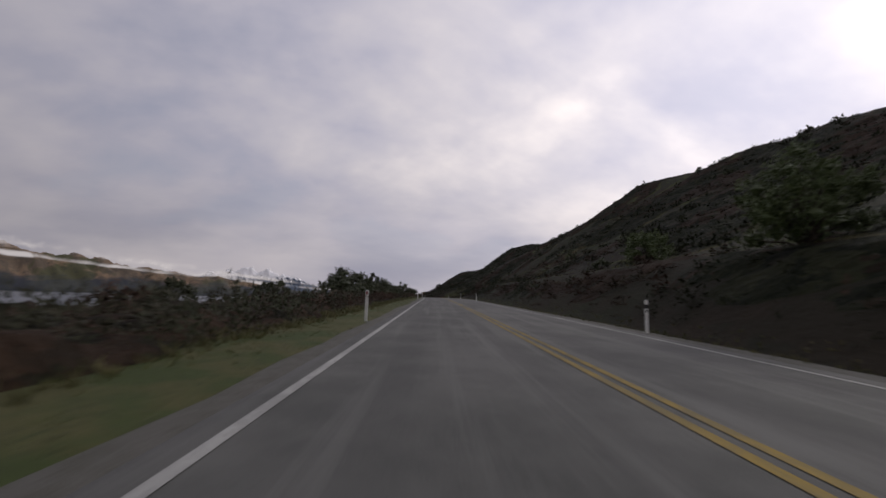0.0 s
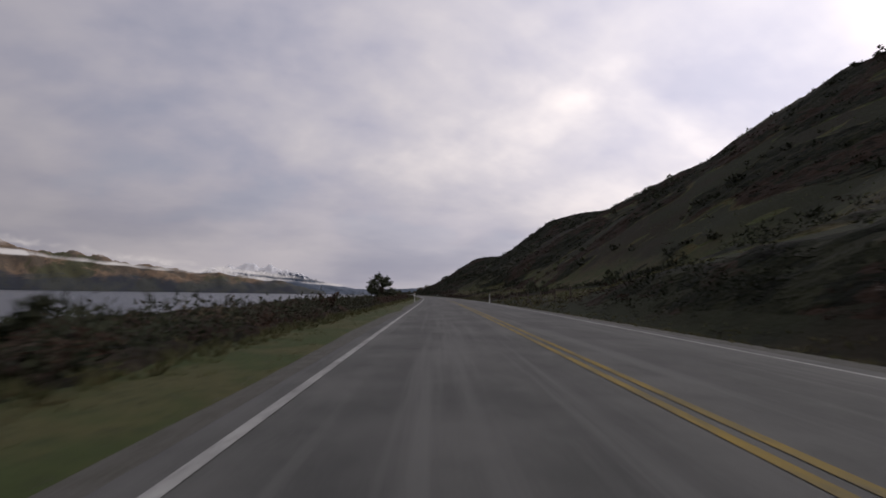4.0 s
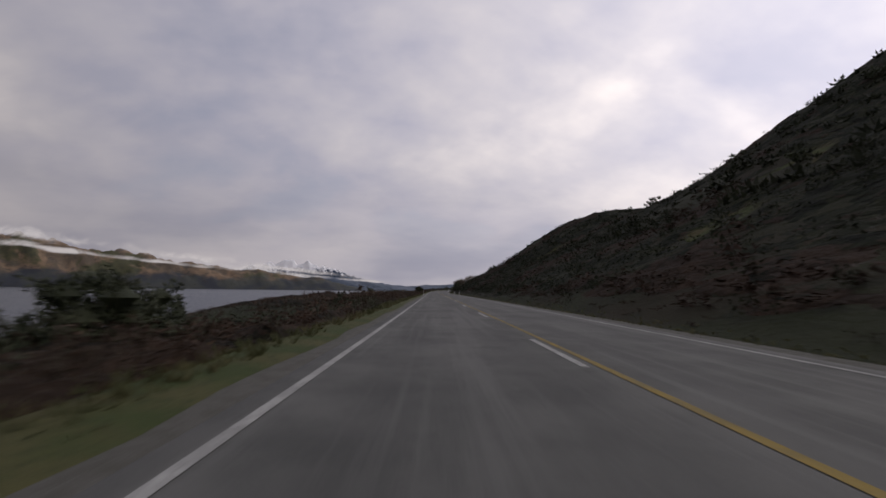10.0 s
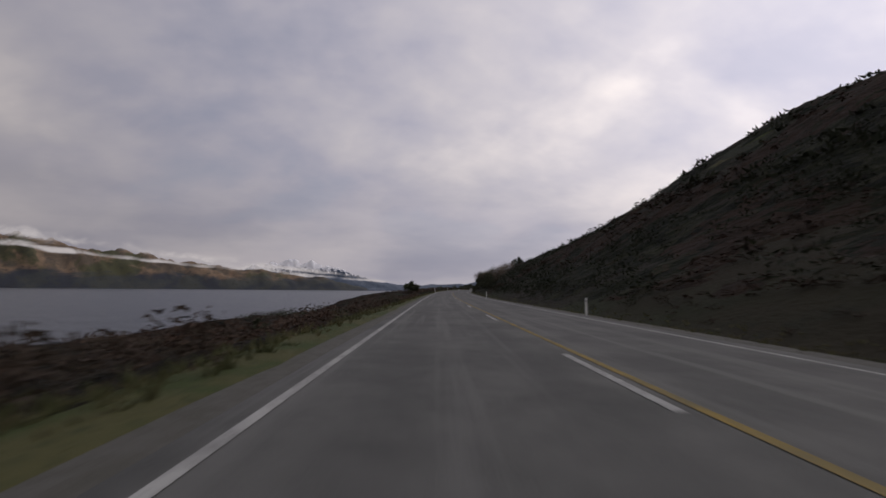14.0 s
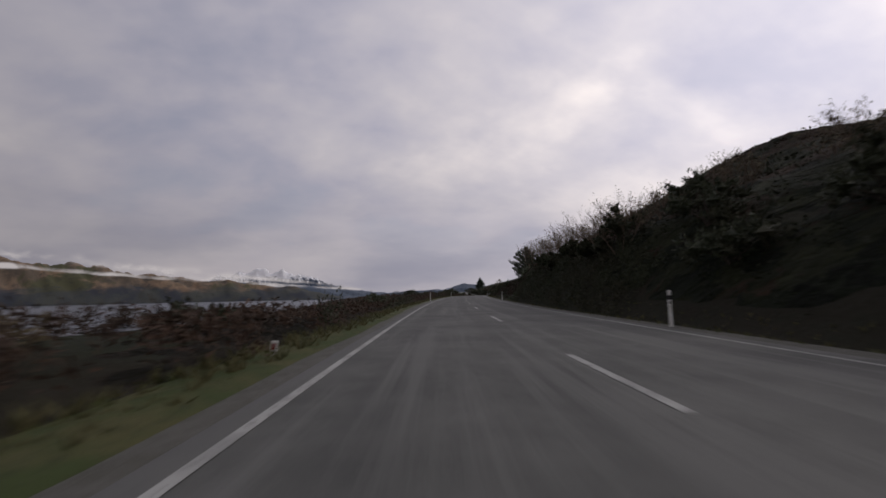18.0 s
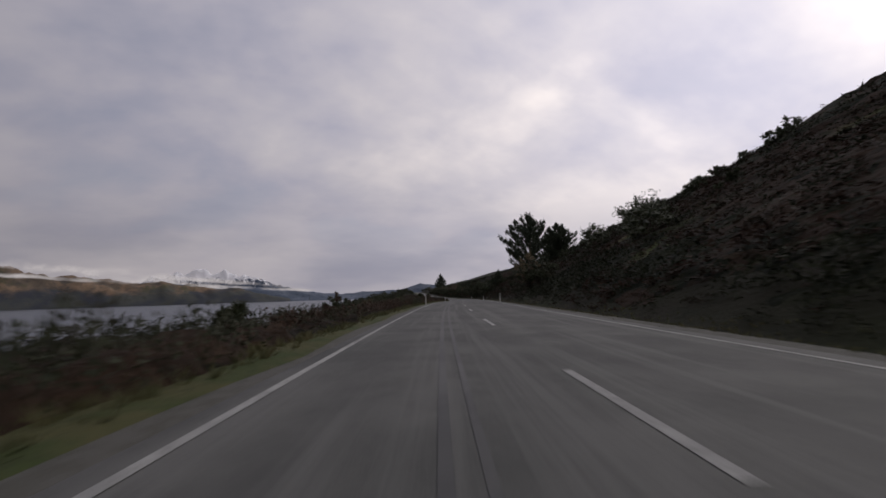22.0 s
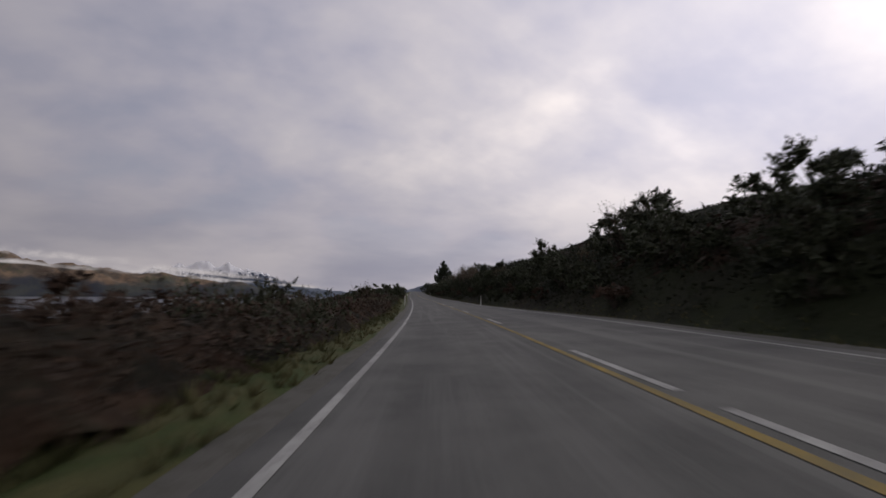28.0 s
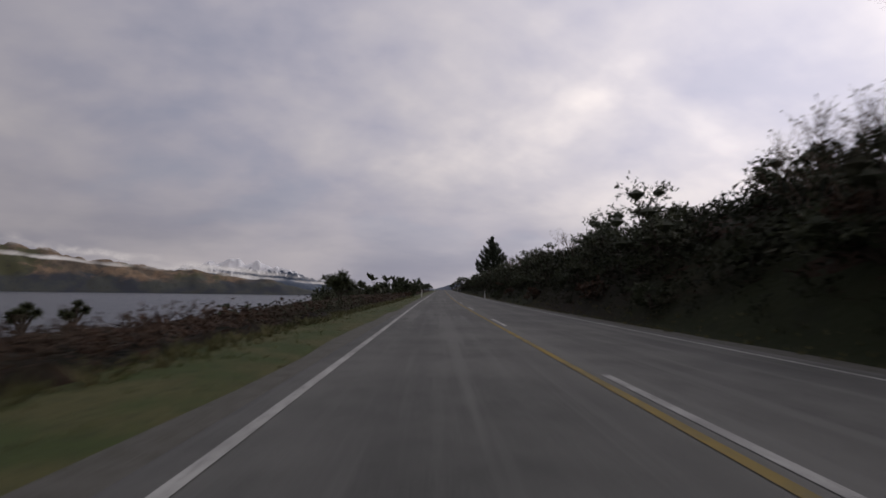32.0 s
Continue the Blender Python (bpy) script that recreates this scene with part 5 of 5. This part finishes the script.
for i in range(14):
    bare_shrub("bare_shrub", 487 + 2.7 * i, 17.0 + 1.3 * (i % 3), RNG.uniform(2.6, 3.4), RNG.uniform(2.8, 3.6), "thin twiggy shrub on the slope above the cutting", 670 + i, 0.9, "bare shrubs on the cutting")
for i in range(10):
    broad_tree("roadside_shrub", 470 + 3.0 * i, 11.5 + 1.2 * (i % 3), RNG.uniform(1.8, 2.6), RNG.uniform(2.6, 3.4), "dense dark shrub beside the road cutting", 690 + i, "scrub", 14, 70, 0.05, 0.17, group="shrubs by the cutting", category="shrub", low=0.1)
pine_tree("pine_tree", 718, 26.2, 18.8, 18.5, "large dark pine with a broad open crown", 180, bare=0.06, leaf=0.7, tiers=11, limbs=7, slim=1.3, thick=2.2)
pine_tree("pine_tree", 675.5, 24.8, 8.2, 7.4, "dark bushy young pine on the slope", 181, bare=0.02, leaf=0.36, tiers=12, limbs=9, slim=1.5, thick=2.4)
for i, (s, u, h, w) in enumerate([(696, 27, 3.4, 5.4), (689, 26, 3.6, 5.0), (704, 25.5, 3.4, 5.0), (684, 27.5, 3.4, 4.6), (710, 22.5, 2.6, 4.2)]):
    broad_tree("slope_tree", s, u, h, w, "low dark evergreen tree on the slope between the pines", 182 + 40 * i, "needle", 30, 90, 0.04, 0.22, low=0.05, group="low trees between the pines")
for i, (s, u, h) in enumerate([(638, 48.5, 1.3), (647, 48.7, 1.6), (655, 47, 1.3), (617.5, 20.6, 3.6), (621, 21.4, 4.2), (624.5, 22.2, 3.8), (642, 23.0, 3.8), (644.5, 23.8, 3.6)]):
    broad_tree("slope_shrub", s, u, h, h * 1.4, "dense dark bush high on the slope", 1240 + i, "leaf", 14, 70, 0.05, 0.2, group="bushes on the slope's crest", category="shrub", low=0.1)
broad_tree("gold_tree", 630.6, 11.3, 5.5, 3.4, "half-bare tree with gold-green leaves beside the road", 1260, "pale_leaf", 26, 46, 0.12, 0.15, low=0.12, dense=0)
broad_tree("roadside_shrub", 629.0, 12.4, 3.4, 4.2, "dense dark shrub under a gold-green tree", 1262, "scrub", 26, 90, 0.05, 0.15, group="shrubs by the cutting", category="shrub", low=0.08)
for i in range(12):
    s, u = 632 + 3.6 * i, RNG.uniform(32, 46)
    h = RNG.uniform(1.5, 2.3)
    broad_tree("slope_shrub", s, u, h, h * 1.35, "dense dark bush high on the slope", 240 + i, "leaf", 16, 70, 0.05, 0.2, group="bushes on the slope's crest", category="shrub", low=0.1)
for i, (s, u) in enumerate([(471, 13.6), (474.5, 14.6), (478, 14.0)]):
    bare_shrub("bare_shrub", s, u, 4.5, 4.0, "tall twiggy shrub with a few pale leaves above the road", 690 + i, 0.9, "bare shrubs on the cutting")
pine_tree("pine_tree", 988, 19, 14.6, 11.5, "tall dark fir by the road", 183, bare=0.03, leaf=0.6, slim=0.85, thick=1.9)
broad_tree("bank_shrub", 760, 14.0, 3.5, 3.8, "tall olive shrub on the roadside bank", 198, "scrub", 24, 110, 0.05, 0.14, category="shrub", low=0.1)
broad_tree("bank_shrub", 765, 14.4, 3.6, 3.8, "tall olive shrub on the roadside bank", 197, "scrub", 24, 110, 0.05, 0.14, category="shrub", low=0.1)
bare_shrub("bare_shrub", 763, 14.5, 4.2, 5.5, "large twiggy half-bare shrub on the bank", 184, 0.9)
broad_tree("bank_tree", 748, 16.5, 2.8, 3.0, "ragged olive tree on the bank", 185, "scrub", 24, 110, 0.05, 0.15, low=0.08)
broad_tree("bank_tree", 811.5, 12.6, 3.7, 3.2, "dense dark pointed bush on the bank", 186, "leaf", 34, 110, 0.05, 0.14, 1.0, low=0.06, sprays=14, dense=0.6)
broad_tree("bank_tree", 806.5, 13.2, 3.1, 3.2, "dense dark rounded bush on the bank", 187, "leaf", 30, 110, 0.05, 0.14, 0.9, low=0.06, sprays=14, dense=0.6)
broad_tree("bank_tree", 801.5, 13.5, 3.6, 3.4, "olive and gold half-bare tree on the bank", 188, "scrub", 28, 110, 0.05, 0.14, low=0.08, sprays=14)
for i in range(20):
    s, u = RNG.uniform(610, 720), RNG.uniform(13, 38)
    h = RNG.uniform(0.9, 1.7)
    broad_tree("slope_shrub", s, u, h, h * 1.15, "dark rounded shrub on the slope by the pines", 500 + i, "leaf" if i % 3 else "scrub", 16, 80, 0.04, 0.17, group="shrubs by the pines", category="shrub")
for i in range(92):
    s, u = 728 + 3.15 * i + RNG.uniform(-1, 1), 11.2 + 2.2 * (i % 3) + RNG.uniform(-0.8, 0.8)
    h = RNG.uniform(1.7, 2.9) + (1.2 if 852 < s < 867 else 0.4 if s > 845 else 0.0)
    if i % 9 == 4:
        bare_shrub("bare_shrub", s, u, h * 1.15, h * 1.1, "leafless twiggy shrub on the roadside bank", 540 + i, 0.4, "shrubs on the roadside bank")
    else:
        broad_tree("bank_shrub", s, u, h, h * 1.2, "dense dark shrub on the roadside bank" if i % 3 else "olive-brown shrub on the roadside bank", 540 + i, "leaf" if i % 3 else "scrub", 15, 62, 0.06, 0.17, group="shrubs on the roadside bank", category="shrub", sprays=12)
for i in range(11):
    bare_shrub("bare_shrub", 829 + 2.3 * i, 12.4 + 1.3 * (i % 2), RNG.uniform(3.9, 4.6), RNG.uniform(4.2, 5.0), "tall leafless twiggy shrub on the roadside bank", 700 + i, 0.5, "tall bare shrubs on the bank")
for i, (s, u, h, w) in enumerate([(719, 12.8, 2.2, 3.4), (732, 13.2, 2.4, 3.6), (739, 13.0, 2.4, 3.4), (709, 15.5, 2.4, 3.0)]):
    broad_tree("bank_shrub", s, u, h, w, "dark rounded shrub at the foot of the pines", 660 + i, "leaf", 24, 90, 0.04, 0.15, group="shrubs by the pines", category="shrub", low=0.1)
for i, (s, u, h, w) in enumerate([(713, 15.0, 4.8, 4.0), (726, 14.6, 3.4, 2.9), (728.5, 15.8, 3.0, 2.6)]):
    pine_tree("young_pine", s, u, h, w, "bushy dark young conifer on the slope by the road", 940 + i, 0.02, 9, 6, 0.3, 0.95, "young conifers by the road", 1.1)
for i, (s, u) in enumerate([(825.5, 12.8), (827.5, 13.6)]):
    bare_shrub("bare_shrub", s, u, 3.4, 3.0, "tall leafless twiggy shrub on the roadside bank", 715 + i, 0.5, "tall bare shrubs on the bank")
broad_tree("bank_tree", 790, 17.2, 4.3, 4.4, "dense rounded olive tree on the bank", 196, "scrub", 44, 120, 0.05, 0.14, 0.9, low=0.06, sprays=18, dense=0.65)
broad_tree("bank_tree", 852, 18.2, 4.2, 5.0, "dense rounded dark tree on the bank", 195, "leaf", 26, 110, 0.05, 0.14, 0.9, low=0.06, sprays=14)
cabbage_tree("cabbage_tree", 757, 22, 3.0, 2.6, "small spiky cabbage tree on the slope", 199, heads=4)
for i in range(56):
    s, u = 728 + 3.4 * i + RNG.uniform(-1.5, 1.5), RNG.uniform(8.9, 12.2)
    h = RNG.uniform(1.0, 1.9) * (0.75 if u < 10.2 else 1.0)
    broad_tree("bank_shrub", s, u, h, h * 1.35, "low dark shrub at the foot of the roadside bank", 740 + i, "scrub" if i % 4 else "bracken", 10, 42, 0.05, 0.16, group="shrubs at the foot of the bank", category="shrub")
broad_tree("skyline_tree", 104, 106.5, 2.4, 3.2, "lone small tree on the ridge", 190, blobs=12, per=60, leaf_size=0.22)

# ---- road furniture ----
def edge_post(s, u, lean=0.0, red=True, sunk=0.03):
    """A flat white marker post with a reflector."""
    top = new("edge_marker_post")
    tagged(top, "white plastic edge marker post with a dark reflector" if not lean else "white plastic edge marker post leaning over", "marker post", "edge marker posts along the road")
    a = float(np.interp(s, LINE_S, bend))
    p = on_ground(s, u, sunk)
    top.matrix_world = Matrix.Translation(p) @ pose(0, 0, 0, 0, lean, -math.degrees(a))
    if red:
        part("post_body", box_bm(-0.05, -0.018, -0.05, 0.05, 0.018, 0.80, 0.008), M["post"], top)
        part("neck", box_bm(-0.026, -0.014, 0.79, 0.026, 0.014, 0.87, 0.004), M["post"], top)
        head = part("post_head", box_bm(-0.055, -0.02, 0.86, 0.055, 0.02, 1.04, 0.018), M["post"], top)
        part("reflector", box_bm(-0.028, -0.027, 0.90, 0.028, -0.021, 1.0, 0.003), M["red"], head, "dark red reflector")
    else:
        body = part("post_body", box_bm(-0.05, -0.018, -0.05, 0.05, 0.018, 0.78, 0.008), M["post"], top)
        part("band", box_bm(-0.046, -0.015, 0.775, 0.046, 0.015, 0.90, 0.003), M["dark"], top, "wide black band")
        part("post_head", box_bm(-0.05, -0.018, 0.895, 0.05, 0.018, 1.04, 0.01), M["post"], top)
        part("reflector", box_bm(-0.022, -0.025, 0.66, 0.022, -0.019, 0.74, 0.003), M["dark"], body, "dark reflector")
    return top


POSTS = [(13.9, 12.9), (61.4, 63.3), (93.4, 96.3), (154, 154.5), (262.5, 262), (364.6, 366.3), (470.2, 472.6), (524, 526), (575, 577.5), (627.4, 629.7), (673, 677.8), (731, 732), (781, 785), (900, 900), (1000, 1000)]
for left, right in POSTS:
    edge_post(left, -0.82, 5.0 if left in (575, 673) else 0.0, True)
    edge_post(right, 7.75, -4.0 if right == 577.5 else 0.0, False)


edge_post(480.5, -1.3, 3.0, True, 0.74)
edge_post(485.3, 7.75, 0.0, False)


def plain_post(s, u):
    """A short flat post without a reflector head."""
    top = root("plain_post", s, u, "short plain white plastic post on the gravel shoulder", "marker post", "plain posts along the road")
    top.rotation_euler = (0, 0, -float(np.interp(s, LINE_S, bend)))
    body = part("post_body", box_bm(-0.05, -0.018, -0.05, 0.05, 0.018, 0.8, 0.01), M["post"], top)
    part("reflector", box_bm(-0.022, -0.025, 0.62, 0.022, -0.019, 0.7, 0.003), M["dark"], body, "small dark reflector")


for s in (386.4, 425.5):
    plain_post(s, 7.75)


def bank_pole(s, u):
    """A thin dark pole on a short pale base."""
    top = root("thin_pole", s, u, "thin dark pole with a short pale base among scrub", "pole")
    part("base", box_bm(-0.09, -0.09, -0.1, 0.09, 0.09, 0.85, 0.02), M["post"], top, "short pale base")
    tubes_object("pole", [([(0, 0, 0.84), (0.01, 0, 1.5), (0, 0, 2.1)], [0.022, 0.02, 0.018])], M["dark"], top, 8)


bank_pole(361, -8.2)


def paddock_fence():
    top = root("paddock_fence", 140, 12.4, "weathered wooden posts with slack wires below the hill", "fence")
    base = Vector(top.location)
    spots = [Vector(on_ground(140 + 5.2 * k, 12.4 + 0.25 * math.sin(k))) - base for k in range(24)]
    for k, p in enumerate(spots):
        bm = box_bm(-0.055, -0.055, -0.3, 0.055, 0.055, 1.05 + 0.06 * math.sin(7.0 * k), 0.015)
        bmesh.ops.translate(bm, vec=p, verts=bm.verts)
        part("fence_post", bm, M["wood"], top)
    for h in (0.25, 0.5, 0.75, 0.98):
        line = [tuple(p + Vector((0, -0.06, h))) for p in spots]
        tubes_object("wire", [(line, [0.004] * len(line))], M["dark"], top, 4)


paddock_fence()


# ---- mist on the far hills ----
def mist_bank(bearings, shelf, thick, dist, label, seed):
    """A soft, self-glowing bank of low cloud that follows the hills, thinning out at its rims."""
    bb = np.arange(bearings[0], bearings[-1] + 0.01, 0.5)
    mid, half = np.interp(bb, bearings, shelf), np.interp(bb, bearings, thick) / 2
    rows_ = 13
    pts = np.zeros((len(bb), rows_, 3))
    for i, b in enumerate(np.radians(bb)):
        wave = 0.35 * noise.noise((i * 0.21, seed, 0.0))
        for j in range(rows_):
            v = 2 * j / (rows_ - 1) - 1
            r = dist - 45 * (1 - v * v) + 30 * noise.noise((i * 0.3, j * 0.4, seed))
            pts[i, j] = (MID[0] + r * math.sin(b), MID[1] + r * math.cos(b), mid[i] + half[i] * (v + wave))
    ob = grid_mesh("mist_bank", pts, M["mist"])
    uvs = ob.data.uv_layers.new(name="sheet")
    grid = np.stack(np.meshgrid(np.linspace(0, 1, len(bb)), np.linspace(0, 1, rows_), indexing="ij"), -1).reshape(-1, 2)
    idx = np.zeros(len(ob.data.loops), np.int32)
    ob.data.loops.foreach_get("vertex_index", idx)
    uvs.data.foreach_set("uv", grid[idx].astype(np.float32).ravel())
    return tagged(ob, label, "mist", kind="stuff")


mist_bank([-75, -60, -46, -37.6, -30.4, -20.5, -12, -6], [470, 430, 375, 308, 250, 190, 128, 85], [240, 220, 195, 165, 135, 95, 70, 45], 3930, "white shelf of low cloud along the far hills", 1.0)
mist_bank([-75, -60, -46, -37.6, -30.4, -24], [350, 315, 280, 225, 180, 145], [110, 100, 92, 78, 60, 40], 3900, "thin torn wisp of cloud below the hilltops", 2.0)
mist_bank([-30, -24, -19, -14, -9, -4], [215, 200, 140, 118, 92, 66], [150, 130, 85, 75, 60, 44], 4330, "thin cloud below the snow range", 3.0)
